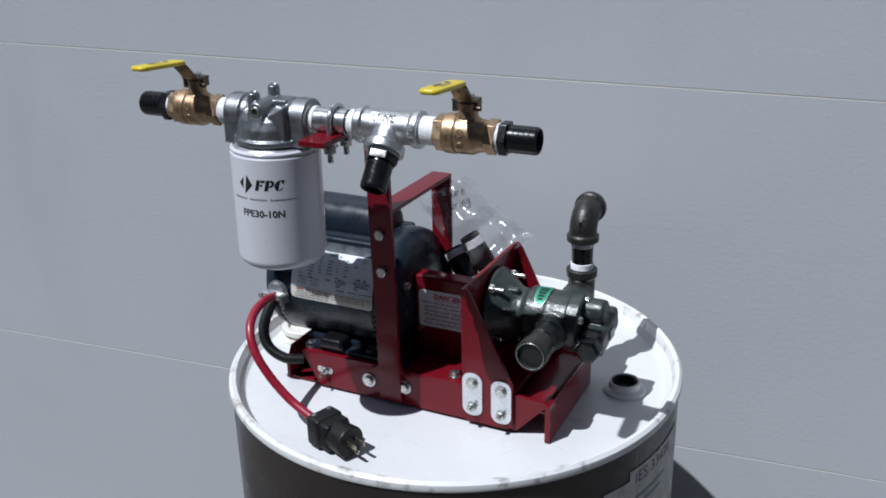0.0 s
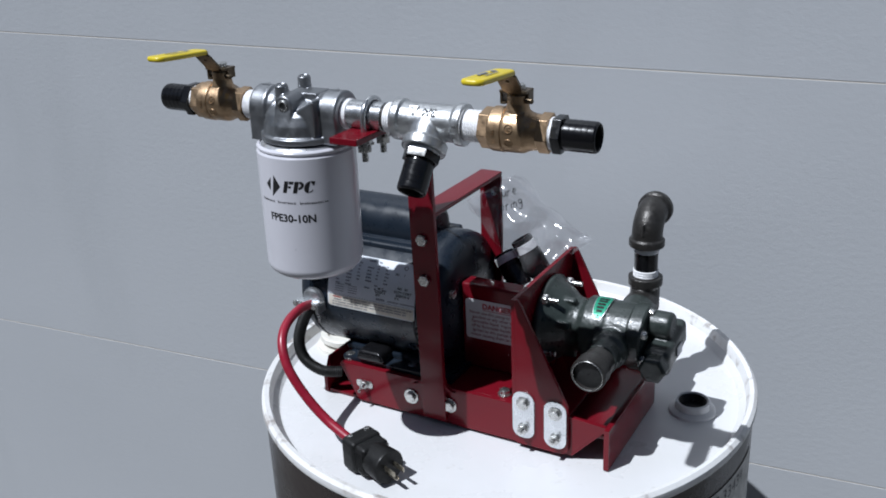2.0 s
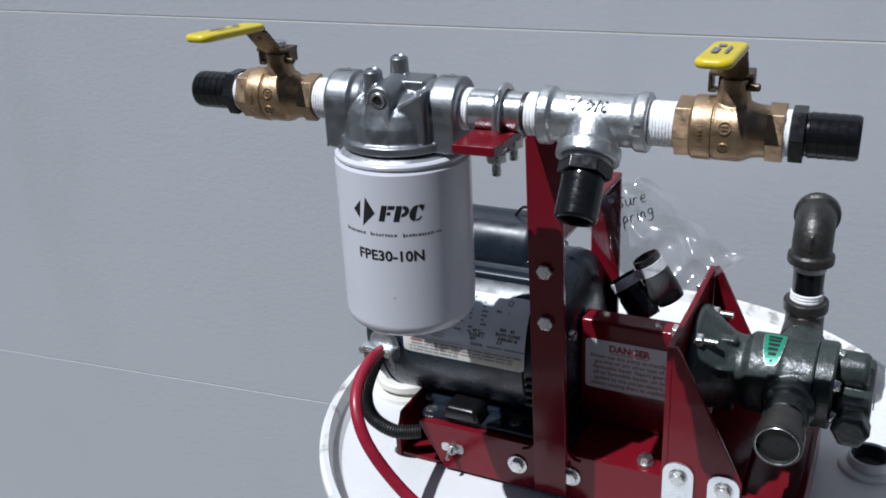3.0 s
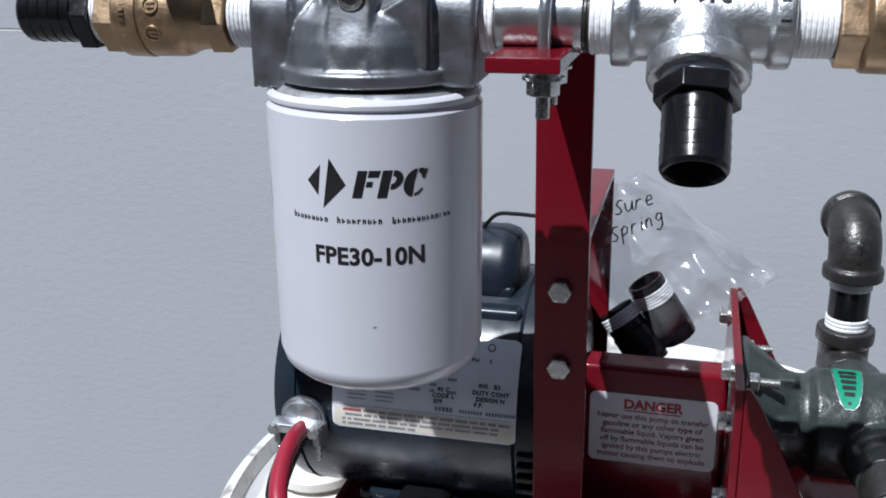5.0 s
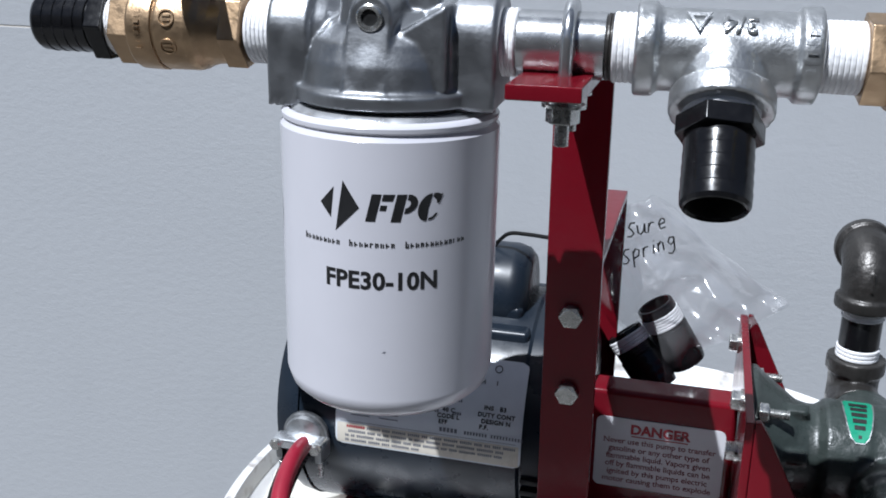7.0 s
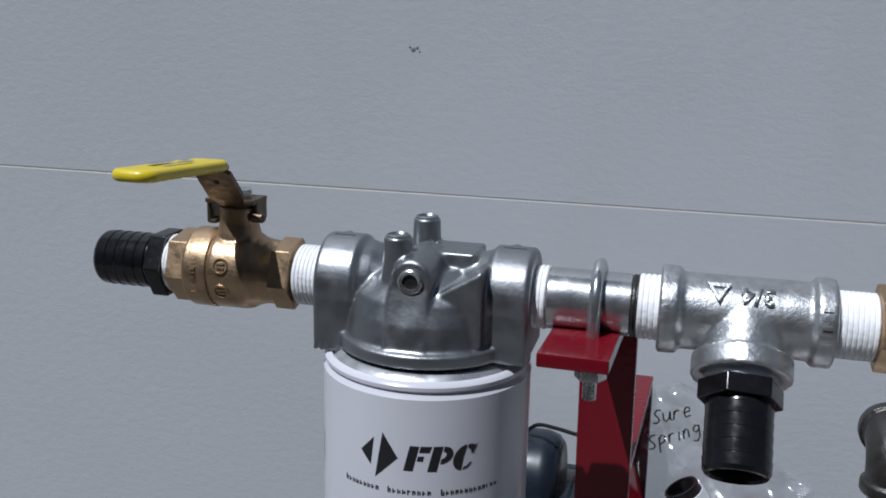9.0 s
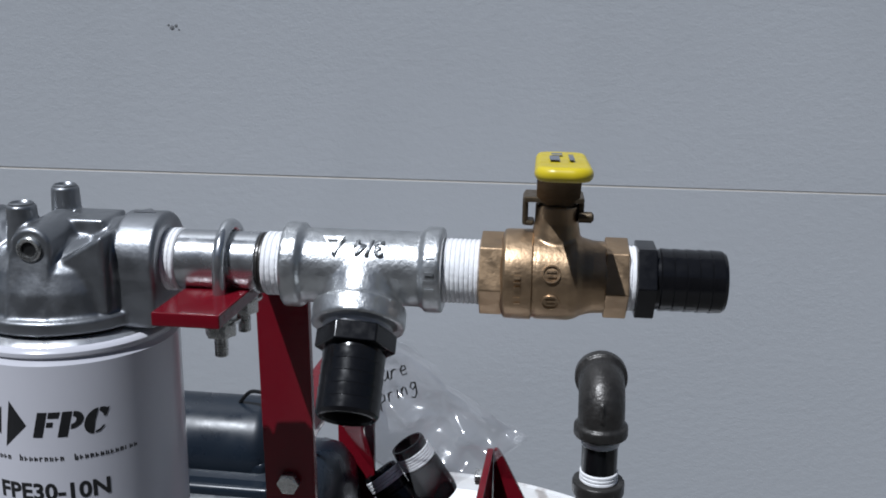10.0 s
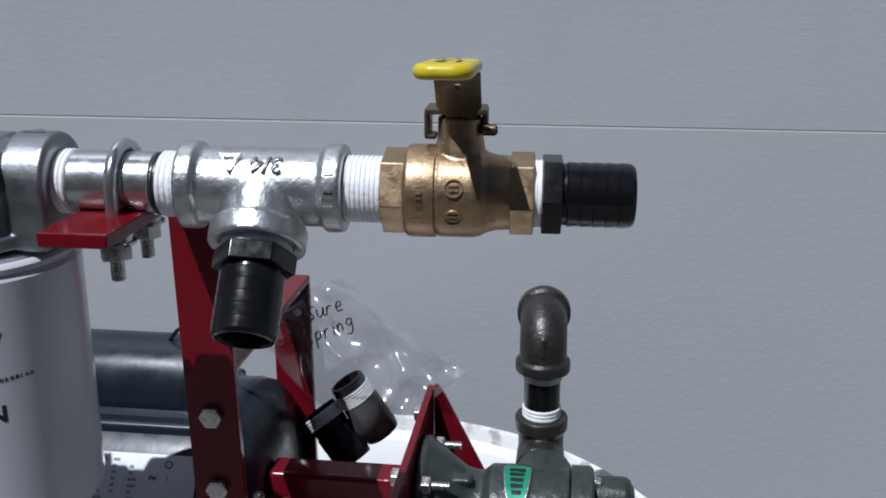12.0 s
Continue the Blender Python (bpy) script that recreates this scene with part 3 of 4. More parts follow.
rows_ += [bar(-0.113, 0.0118, 0.110, 0.0003)] + [bar(-0.104 + k * 0.0023, 0.0150, 0.0016, 0.0026) for k in range(5)] + [bar(-0.089 + k * 0.0018, 0.0148, 0.0011, 0.0020) for k in range(20) if k not in (8,)]
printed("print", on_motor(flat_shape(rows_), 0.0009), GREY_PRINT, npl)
rows_ = []
for i, (u0, u1) in enumerate(((-0.150, -0.064), (-0.162, -0.066), (-0.164, -0.070), (-0.164, -0.118))):
    u = u0
    while u < u1:
        n = rng.randint(2, 9)
        rows_ += [bar(u + k * 0.00125, 0.0086 - i * 0.0030, 0.0009, 0.0016) for k in range(n)]
        u += (n + 1) * 0.00125
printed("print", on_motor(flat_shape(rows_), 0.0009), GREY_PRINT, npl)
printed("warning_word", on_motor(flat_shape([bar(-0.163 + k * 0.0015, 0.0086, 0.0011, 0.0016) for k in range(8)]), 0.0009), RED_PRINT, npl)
for word, u, v in (("DUTY CONT", -0.071, 0.0270), ("DESIGN N", -0.071, 0.0232), ("P.F.", -0.078, 0.0196), ("INS   B3", -0.072, 0.0312), ("PH     1", -0.078, 0.0460), ("CODE L", -0.100, 0.0232), ("EFF", -0.103, 0.0196), ("40 C", -0.100, 0.0270)):
    tb = text_bm(word, 0.0036, 1.1, 0.00012)
    tb.transform(Matrix.Translation((u, v, 0)))
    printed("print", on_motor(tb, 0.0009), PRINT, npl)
ring = turned([(0, 0.0024), (0.0003, 0.0024), (0.0003, 0.0018), (0, 0.0018)], 20, Matrix.Translation((-0.073, -MR * math.cos(0.055 / MR) - 0.0006, MR * math.sin(0.055 / MR))) @ Matrix.Rotation(radians(90) - 0.055 / MR, 4, "X"), cap=False)
part("approval_mark", ring, PRINT, npl)
# cable clamp on the end
clamp = part("cable_clamp", turned([(0, 0.0132), (0.010, 0.0132), (0.0122, 0.0122), (0.0136, 0.0085), (0.0140, 0.0005)], 40, Matrix.Translation((-0.1895, -0.073, 0.0005)) @ FRONT), CLAMP, motor, "cast zinc cable clamp")
part("rim", turned([(0.006, 0.0146), (0.009, 0.0146), (0.0096, 0.0134)], 40, Matrix.Translation((-0.1895, -0.073, 0.0005)) @ FRONT, cap=False), CLAMP, clamp)
part("saddle", box((-0.2045, -0.0985, -0.0020), (-0.1730, -0.0865, 0.0042), 0.0016), BRIGHT_ZINC, clamp)
for x in (-0.2015, -0.1760):
    hex_bolt("screw", clamp, Matrix.Translation((x, -0.0982, 0.0012)) @ FRONT, 0.0034, 0.0028)
    part("screw_lug", box((x - 0.0023, -0.0955, -0.0110), (x + 0.0023, -0.0800, 0.0004), 0.0012), CLAMP, clamp)
    part("screw_shank", turned(thread(0, 0.018, 0.0018, 0.0012, 0.0003), 14, Matrix.Translation((x, -0.0920, -0.0210))), ZINC, clamp)
part("wire", tube([(-0.090, -0.005, 0.109), (-0.080, -0.012, 0.120), (-0.066, -0.022, 0.124), (-0.050, -0.034, 0.127), (-0.04, -0.036, 0.128)], 0.0013, 8), RUBBER, motor)

# ---- cord, plug and conduit ----
cord = thing("power_cord", pose(-0.19, -0.15, HEAD), "red rubber power cord with a black plug lying on the lid", "power cord")
off = Matrix.Translation((0.19, 0.15, -HEAD))
cb = tube([(-0.1875, -0.1115, 0.9975), (-0.1825, -0.1450, 1.0060), (-0.1770, -0.1780, 1.0040), (-0.1690, -0.2000, 0.9925), (-0.1560, -0.2110, 0.9700), (-0.1360, -0.2125, 0.9420), (-0.1098, -0.2128, 0.9175), (-0.0736, -0.2176, 0.9013)], 0.0052, 18)
cb.transform(off)
part("cord", cb, CORD, cord)
PG = off @ Matrix.Translation((-0.075, -0.2175, 0.9005)) @ Matrix.Rotation(radians(-21), 4, "Z") @ Matrix.Scale(0.90, 4)
pb = bmesh.new()
block(pb, (0.004, -0.021, -0.0205), (0.030, 0.021, 0.0205), 0.006, 3)
block(pb, (0.026, -0.0185, -0.0185), (0.046, 0.0185, 0.0185), 0.005, 3)
lathe(pb, [(0.040, 0.019), (0.066, 0.0205), (0.068, 0.0195), (0.068, 0.01)], 40, along_x())
for k in range(5):
    block(pb, (0.027 + k * 0.0036, -0.0195, -0.012), (0.029 + k * 0.0036, 0.0195, 0.012), 0.0006, 1)
plug = part("plug", pb, RUBBER, cord, "black rubber plug", m=PG)
for y, z in ((0.012, 0.013), (-0.012, 0.013)):
    part("screw", turned([(0, 0.0035), (0.0012, 0.0032), (0.0014, 0.001)], 16, Matrix.Translation((0.012, y, z + 0.0075))), ZINC, plug)
for y, z in ((0.0065, 0.002), (-0.0065, 0.002)):
    part("prong", box((0.066, y - 0.0008, z - 0.0032), (0.086, y + 0.0008, z + 0.0032), 0.0005), PRONG, plug)
part("prong", turned([(0.066, 0.0024), (0.081, 0.0024), (0.083, 0.001)], 14, along_x(0, 0, -0.0085)), PRONG, plug)
conduit = thing("conduit", pose(-0.19, -0.10, HEAD), "black corrugated conduit curving into the pump base", "conduit")
cb = tube([(-0.186, -0.115, 1.000), (-0.196, -0.122, 0.982), (-0.205, -0.125, 0.953), (-0.200, -0.124, 0.929), (-0.181, -0.118, 0.914), (-0.160, -0.106, 0.911)], 0.0065, 18, ripple=(0.0022, 0.0004))
cb.transform(Matrix.Translation((0.19, 0.10, -HEAD)))
part("hose", cb, RUBBER, conduit, sharp=60)

# ---- gear pump ----
GM = BM @ Matrix.Translation((0, 0.085, 0.114))
pump = thing("gear_pump", GM, "grey-green enamelled cast iron gear pump with a green maker's label", "gear pump")
gb = turned([(0.0725, 0.050), (0.0775, 0.050), (0.080, 0.047), (0.102, 0.031), (0.110, 0.029)], 48, along_x())
lathe(gb, [(0.100, 0.029), (0.114, 0.0295), (0.119, 0.0340), (0.142, 0.0345), (0.144, 0.0335), (0.170, 0.034)], 48, along_x())
for a in (70, 160, 250, 20):
    block(gb, (0.076, -0.004, 0.02), (0.108, 0.004, 0.037), 0.001, 1, Matrix.Rotation(radians(a), 4, "X"))
lathe(gb, [(0.0, 0.0205), (0.040, 0.0205), (0.046, 0.0172), (0.062, 0.0172)], 40, Matrix.Translation((0.1545, -0.002, -0.003)) @ FRONT)
lathe(gb, [(0.0, 0.0205), (0.066, 0.0205)], 40, along_y(0.152, 0.0, -0.004))
body = part("body", gb, PUMP, pump)
cast(body, 0.0012, 5)
part("end_cover", turned([(0.1705, 0.036), (0.183, 0.036), (0.185, 0.034), (0.186, 0.015)], 56, along_x()), PUMP, pump)
for k in range(6):
    a = radians(30 + 60 * k)
    hex_bolt("bolt", pump, Matrix.Translation((0.1855, 0.0285 * math.cos(a), 0.0285 * math.sin(a))) @ AX["x"], 0.0042, 0.004, 0.0055, label="zinc cover bolt")
rv = bmesh.new()
lathe(rv, [(0.184, 0.0145), (0.206, 0.0145), (0.209, 0.012), (0.209, 0.004)], 32, along_x(0, 0.004, 0.016))
block(rv, (0.186, -0.028, -0.026), (0.214, 0.040, 0.004), 0.006, 3, Matrix.Rotation(radians(12), 4, "X"))
lathe(rv, [(0, 0.015), (0.016, 0.015), (0.018, 0.012)], 6, Matrix.Translation((0.201, -0.024, -0.016)) @ FRONT)
rvo = part("relief_valve", rv, PUMP, pump)
cast(rvo, 0.0012, 3)
part("tag", box((0.2145, 0.002, -0.018), (0.2155, 0.018, -0.006), 0.0002), PAPER, pump)
port = part("front_port", turned([(0.050, 0.0160), (0.080, 0.0160), (0.081, 0.0182), (0.0965, 0.0184), (0.098, 0.0176), (0.0985, 0.0160), (0.094, 0.0148), (0.093, 0.002)], 48, Matrix.Translation((0.1545, 0, -0.003)) @ FRONT, cap=False), IRON, pump, "black iron threaded port")
part("bright_rim", turned([(0.0984, 0.0153), (0.0988, 0.0155), (0.0988, 0.0159), (0.0984, 0.0162)], 48, Matrix.Translation((0.1545, 0, -0.003)) @ FRONT, cap=False), ZINC, port)
# Dark disc for the shade inside the port.
part("port_bore", turned([(0.0945, 0.0149), (0.0945, 0.0005)], 32, Matrix.Translation((0.1545, 0, -0.003)) @ FRONT, cap=False), DARK, port)
for y, z in ((-0.030, 0.037), (0.036, 0.030), (-0.038, -0.022)):
    hex_bolt("flange_bolt", pump, Matrix.Translation((0.0778, y, z)) @ AX["x"], 0.0055, 0.0055, 0.0, 0.012, label="zinc nut on a stud")
# green maker's label over the top front of the body
LABEL = [(-0.0105, 0.0150), (-0.0085, 0.0172), (0.0085, 0.0172), (0.0105, 0.0150), (0.0098, 0.004), (0.0082, -0.007), (0.0060, -0.0145), (0.0030, -0.0178), (-0.0030, -0.0178), (-0.0060, -0.0145), (-0.0082, -0.007), (-0.0098, 0.004)]


def on_pump(bm, r, up):
    for _ in range(3):
        long = [e for e in bm.edges if abs(e.verts[0].co.y - e.verts[1].co.y) > 0.003]
        if not long:
            break
        bmesh.ops.subdivide_edges(bm, edges=long, cuts=2)
    for v in bm.verts:
        a = radians(up) + v.co.y / r
        v.co = Vector((0.136 + 0.88 * v.co.x, -r * math.cos(a), r * math.sin(a)))
    return bm


for k, (nm, scale, r, mat, lb) in enumerate((("makers_label", 1.0, 0.0352, CLAMP, "green foil maker's label with silver rim"), ("foil", 0.91, 0.0355, GREEN, ""))):
    lm = flat_shape([[(u * scale, v * (scale + 0.06 * k)) for u, v in LABEL]])
    bmesh.ops.triangulate(lm, faces=lm.faces)
    for _ in range(2):
        bmesh.ops.subdivide_edges(lm, edges=lm.edges[:], cuts=1)
    ml = printed(nm, on_pump(lm, r, 70), mat, ml if k else pump, label=lb)
marks = [bar(0.0, 0.0112, 0.0118, 0.0030), bar(0.0, 0.0064, 0.0108, 0.0030), bar(0.0, 0.0016, 0.0100, 0.0030),
         bar(0.0, -0.0032, 0.0088, 0.0030), bar(0.0, -0.0080, 0.0070, 0.0028), bar(0.0, -0.0140, 0.0022, 0.0020)]
printed("mark", on_pump(flat_shape(marks), 0.0358, 70), DARK, ml)

# ---- riser pipe with elbow ----
riser = thing("riser_pipe", pose(0.1535, 0.0575, 0.985), "black iron pipe elbow on a short taped nipple", "pipe")


def elbow_casting(r, bend):
    bm = tube([(0, 0, 0)] + [(0, 0, 0.004), (0, 0, 0.012)] + [(0, bend * (1 - math.cos(radians(a))), 0.012 + bend * math.sin(radians(a))) for a in range(10, 91, 10)] + [(0, bend + 0.010, 0.012 + bend)], r, 32, smooth=False)
    lathe(bm, [(0.0, r + 0.0028), (0.009, r + 0.0028)], 40)
    lathe(bm, [(bend + 0.003, r + 0.0028), (bend + 0.012, r + 0.0028)], 40, along_y(0, 0, 0.012 + bend))
    return bm


lower = turned([(-0.004, 0.0168), (0.022, 0.0168)], 40)
lathe(lower, [(0.026, 0.0195), (0.036, 0.0195)], 40)
lathe(lower, [(0.018, 0.0168), (0.030, 0.0175)], 40)
lathe(lower, [(-0.030, 0.0185), (0.0, 0.0175)], 32, along_y(0, 0, 0.006))
cast(part("lower_elbow", lower, IRON, riser), 0.0012, 4)
part("tape", turned(thread(0.036, 0.0445, 0.0142, 0.0022), 40), TAPE, riser, "white thread tape")
part("nipple", turned([(0.0445, 0.0133), (0.0655, 0.0133)], 40), BLACK, riser)
part("tape", turned(thread(0.0655, 0.0725, 0.0142, 0.0022), 40), TAPE, riser, "white thread tape")
ue = elbow_casting(0.0172, 0.022)
block(ue, (-0.0008, -0.0185, 0.016), (0.0008, -0.015, 0.030), 0.0003, 1)
ue.transform(Matrix.Translation((0, 0, 0.0725)))
cast(part("upper_elbow", ue, IRON, riser), 0.0012, 4)

# ---- manifold pipe ----
PM = Matrix.Translation((0.0008, -0.2112, 1.2555)) @ Matrix.Rotation(radians(0.86), 4, "Z") @ Matrix.Rotation(radians(0.6), 4, "Y") @ Matrix.Scale(0.989, 4)


def at(s, y=0, z=0):
    return PM @ Matrix.Translation((s, y, z))


# tee
tee = thing("pipe_tee", at(0.0328), "galvanised iron pipe tee with its branch turned down", "pipe fitting")
TILT = Matrix.Rotation(radians(180 - 39.5), 4, "X")
tb_ = turned([(-0.033, 0.0165), (0.033, 0.0165)], 48, along_x())
for a, b in ((-0.0350, -0.0265), (0.0265, 0.0350)):
    lathe(tb_, [(a, 0.0188), (b, 0.0188)], 48, along_x())
lathe(tb_, [(0, 0.0165), (0.022, 0.0168)], 48, TILT)
lathe(tb_, [(0.0190, 0.0203), (0.0284, 0.0203)], 48, TILT)
cast(part("body", tb_, GALV, tee), 0.0011, 4)
tt = text_bm("3/4", 0.0105, 1.0, 0.0003)
tt.transform(Matrix.Translation((0.004, -0.01195, 0.01225)) @ Matrix.Rotation(radians(43), 4, "X") @ Matrix.Rotation(radians(180), 4, "Z"))
mk = part("cast_mark", tt, GALV, tee, "raised cast size mark", smooth=False)
mk.modifiers.new("thick", "SOLIDIFY").thickness = 0.0007
tri = [(-0.0048, 0.0042), (0.0048, 0.0042), (0.0, -0.0048)]
tm = flat_shape([[tri[i], tri[(i + 1) % 3], tuple(0.62 * c for c in tri[(i + 1) % 3]), tuple(0.62 * c for c in tri[i])] for i in range(3)])
tm.transform(Matrix.Translation((-0.0115, -0.0122, 0.0128)) @ Matrix.Rotation(radians(43), 4, "X"))
mk = part("cast_mark", tm, GALV, tee, "raised cast triangle", smooth=False)
mk.modifiers.new("thick", "SOLIDIFY").thickness = 0.0007
part("tape", turned(thread(0.0270, 0.0306, 0.0150, 0.0016), 40, TILT), TAPE, tee, "white thread tape")


# hose barbs
def hose_barb(m, label, ribs=5, gap=0.0):
    ob = thing("hose_barb", m, label, "hose fitting", "hose barbs on the manifold")
    part("hexagon", plate([(v, u) for u, v in hexagon(0.0150)], 0.0082, 0.0007, along_x(gap)), BLACK, ob)
    pr = [(gap + 0.0080, 0.0128), (gap + 0.0100, 0.0129)]
    end = gap + 0.0118 + ribs * 0.0052
    for k in range(ribs):
        s = gap + 0.0105 + k * 0.0052
        pr += [(s, 0.0135), (s + 0.0045, 0.0132), (s + 0.0049, 0.01305)]
    pr += [(end - 0.0013, 0.0128), (end - 0.0003, 0.0122), (end, 0.0114), (end - 0.0012, 0.0107)]
    part("barb", turned(pr, 48, along_x(), cap=False), BLACK, ob, sharp=25)
    part("bore", turned([(end - 0.0012, 0.0107), (end - 0.003, 0.0103), (gap + 0.012, 0.0098), (gap + 0.0115, 0.001)], 40, along_x(), cap=False), DARK, ob)
    part("tape", turned(thread(-0.0035, gap + 0.0002, 0.0140, 0.0017), 40, along_x()), TAPE, ob, "white thread tape")
    return ob


barb = hose_barb(at(0.1492), "black nylon hose barb on the brass valve")
copy_thing(barb, at(-0.2310) @ Matrix.Rotation(radians(180), 4, "Z"))
hose_barb(at(0.0328) @ TILT @ Matrix.Translation((0, 0, 0.0274)) @ Matrix.Rotation(radians(-90), 4, "Y") @ Matrix.Rotation(radians(22), 4, "X"), "black nylon hose barb hanging from the galvanised tee", 5, 0.0032)


def pierced(w, h, hole, r, depth, m, n=16):
    """A flat strip from v = 0 to h with one round hole through it."""
    bm = bmesh.new()
    hu, hv = hole
    ring, edge = [], []
    for i in range(n):
        a = 2 * math.pi * (i + 0.5) / n
        c, d = math.cos(a), math.sin(a)
        k = min((w / 2) / max(abs(c), 1e-6), ((h - hv) if d > 0 else hv) / max(abs(d), 1e-6))
        ring.append((hu + r * c, hv + r * d))
        edge.append((hu + k * c, hv + k * d))
    layers = [[[bm.verts.new(m @ Vector((u, v, z))) for u, v in pts] for pts in (ring, edge)] for z in (0.0, depth)]
    for i in range(n):
        j = (i + 1) % n
        for lay in layers:
            bm.faces.new((lay[0][i], lay[0][j], lay[1][j], lay[1][i]))
        for k in (0, 1):
            bm.faces.new((layers[0][k][i], layers[0][k][j], layers[1][k][j], layers[1][k][i]))
    return bm


# ball valve with a yellow lever
def ball_valve(m):
    ob = thing("ball_valve", m, "brass ball valve with a yellow vinyl lever, closed", "valve", "ball valves on the manifold")
    turn = Matrix.Rotation(radians(10), 4, "X")
    part("hex_end", plate([(v, u) for u, v in hexagon(0.0158)], 0.0100, 0.0008, turn @ along_x(0.0008)), BRASS, ob, sharp=25)
    part("hex_end", plate([(v, u) for u, v in hexagon(0.0152)], 0.0098, 0.0008, turn @ along_x(0.0535)), BRASS, ob, sharp=25)
    part("end_cap", turned([(0.0095, 0.0150), (0.0104, 0.0178), (0.0112, 0.0190), (0.0122, 0.0194), (0.0226, 0.0196), (0.0232, 0.0188), (0.0234, 0.0150)], 64, along_x(), cap=False), BRASS, ob, sharp=60)
    vb = turned([(0.0228, 0.0187), (0.0242, 0.0187), (0.0248, 0.0192), (0.0385, 0.0191), (0.0415, 0.0183), (0.0440, 0.0168), (0.048, 0.0157), (0.0545, 0.0153)], 56, along_x())
    lathe(vb, [(0.008, 0.0125), (0.019, 0.0102), (0.024, 0.0093), (0.0315, 0.0092)], 40, Matrix.Translation((0.0325, 0, 0)))
    bo = part("body", vb, BRASS, ob)
    cast(bo, 0.0006, 4)
    part("stem_nut", plate(hexagon(0.0062), 0.005, 0.0006, Matrix.Translation((0.0325, 0, 0.0345))), ZINC, ob)
    part("packing", turned([(0.031, 0.0080), (0.0335, 0.0080)], 28, Matrix.Translation((0.0325, 0, 0))), STEM_BRASS, ob)
    # raised marks on the body
    for k in (0, 1, 2, 3, 4, 6, 7):
        lt = wrap_x(flat_shape([bar(0.017, 0.0085 - 0.0024 * k, 0.0026, 0.0007 if k % 2 else 0.0014)]), 0.0197)
        part("cast_letter", lt, BRASS, ob, smooth=False).modifiers.new("thick", "SOLIDIFY").thickness = -0.0006
    for u, v in ((0.0310, 0.0055), (0.0310, -0.0070)):
        place = Matrix.Translation((u, -0.0189 * math.cos(v / 0.0189), 0.0189 * math.sin(v / 0.0189))) @ Matrix.Rotation(radians(90) - v / 0.0189, 4, "X")
        ring = part("cast_mark", turned([(0.0, 0.0040), (0.0009, 0.0038), (0.0009, 0.0032), (0.0, 0.0030)], 24, place, cap=False), BRASS, ob)
        part("cast_letter", box((-0.0020, 0.0006, 0.0), (0.0020, 0.0014, 0.0008), 0, 1, place), BRASS, ring, smooth=False)
        part("cast_letter", box((-0.0016, -0.0014, 0.0), (0.0020, -0.0007, 0.0008), 0, 1, place), BRASS, ring, smooth=False)
    # lever: saddle with folded ears, pierced riser and yellow grip
    lev = box((0.0325 - 0.0140, -0.0075, 0.0330), (0.0325 + 0.0108, 0.0090, 0.0354), 0.0006)
    handle = part("lever", lev, STEM_BRASS, ob, "dull plated steel lever")
    slope = Matrix.Translation((0.0325, -0.0060, 0.0332)) @ Matrix.Rotation(radians(135), 4, "X")
    part("riser", pierced(0.0178, 0.0290, (0.0, 0.0205), 0.0018, 0.0022, slope), STEM_BRASS, handle, smooth=False)
    part("tang", box((0.0325 - 0.0089, -0.0365, 0.0530), (0.0325 + 0.0089, -0.0262, 0.0553), 0.0006), STEM_BRASS, handle)
    part("ear", box((0.0325 - 0.0146, -0.0052, 0.0225), (0.0325 - 0.0122, 0.0080, 0.0350), 0.0011), STEM_BRASS, handle)
    part("ear", box((0.0325 - 0.0135, -0.0052, 0.0225), (0.0325 - 0.0095, 0.0030, 0.0248), 0.0009), STEM_BRASS, handle)
    part("ear", box((0.0325 + 0.0088, -0.0040, 0.0245), (0.0325 + 0.0112, 0.0080, 0.0350), 0.0011), STEM_BRASS, handle)
    part("stop_pin", turned([(0, 0.0024), (0.0052, 0.0024), (0.0062, 0.0014)], 14, along_x(0.0415, -0.004, 0.0268)), STEM_BRASS, handle)
    g = pillow(0.0195, 0.0700, 0.0070, 0.0050, 0.0023, Matrix.Translation((0.0325, -0.0588, 0.0547)) @ Matrix.Rotation(radians(-4.2), 4, "X"))
    grip = part("grip", g, YELLOW, handle, "yellow vinyl grip", 60)
    tb2 = flat_shape([bar(-0.052, 0.003, 0.018, 0.0035), bar(-0.048, -0.003, 0.024, 0.0018), bar(-0.034, 0.002, 0.008, 0.004)])
    tb2.transform(Matrix.Translation((0.0325, -0.012, 0.0571)) @ Matrix.Rotation(radians(90), 4, "Z") @ Matrix.Rotation(radians(4.2), 4, "Y"))
    printed("grip_print", tb2, GREY_PRINT, handle)
    return ob


def wrap_x(bm, r):
    """Bends a flat (along, round) shape about the local x axis, facing -y."""
    for _ in range(3):
        long = [e for e in bm.edges if abs(e.verts[0].co.y - e.verts[1].co.y) > 0.002]
        if not long:
            break
        bmesh.ops.subdivide_edges(bm, edges=long, cuts=2)
    for v in bm.verts:
        a = v.co.y / r
        v.co = Vector((v.co.x, -r * math.cos(a), r * math.sin(a)))
    return bm


valve = ball_valve(at(0.0828))
copy_thing(valve, at(-0.2285) @ Matrix.Scale(0.985, 4))

# raised letters round the tee's collar
for k in range(5):
    mk = part("cast_letter", wrap_x(flat_shape([bar(0.0302, 0.0105 - 0.0036 * k, 0.0050 if k % 2 else 0.0036, 0.0014)]), 0.0189), GALV, tee, smooth=False)
    mk.modifiers.new("thick", "SOLIDIFY").thickness = -0.0006

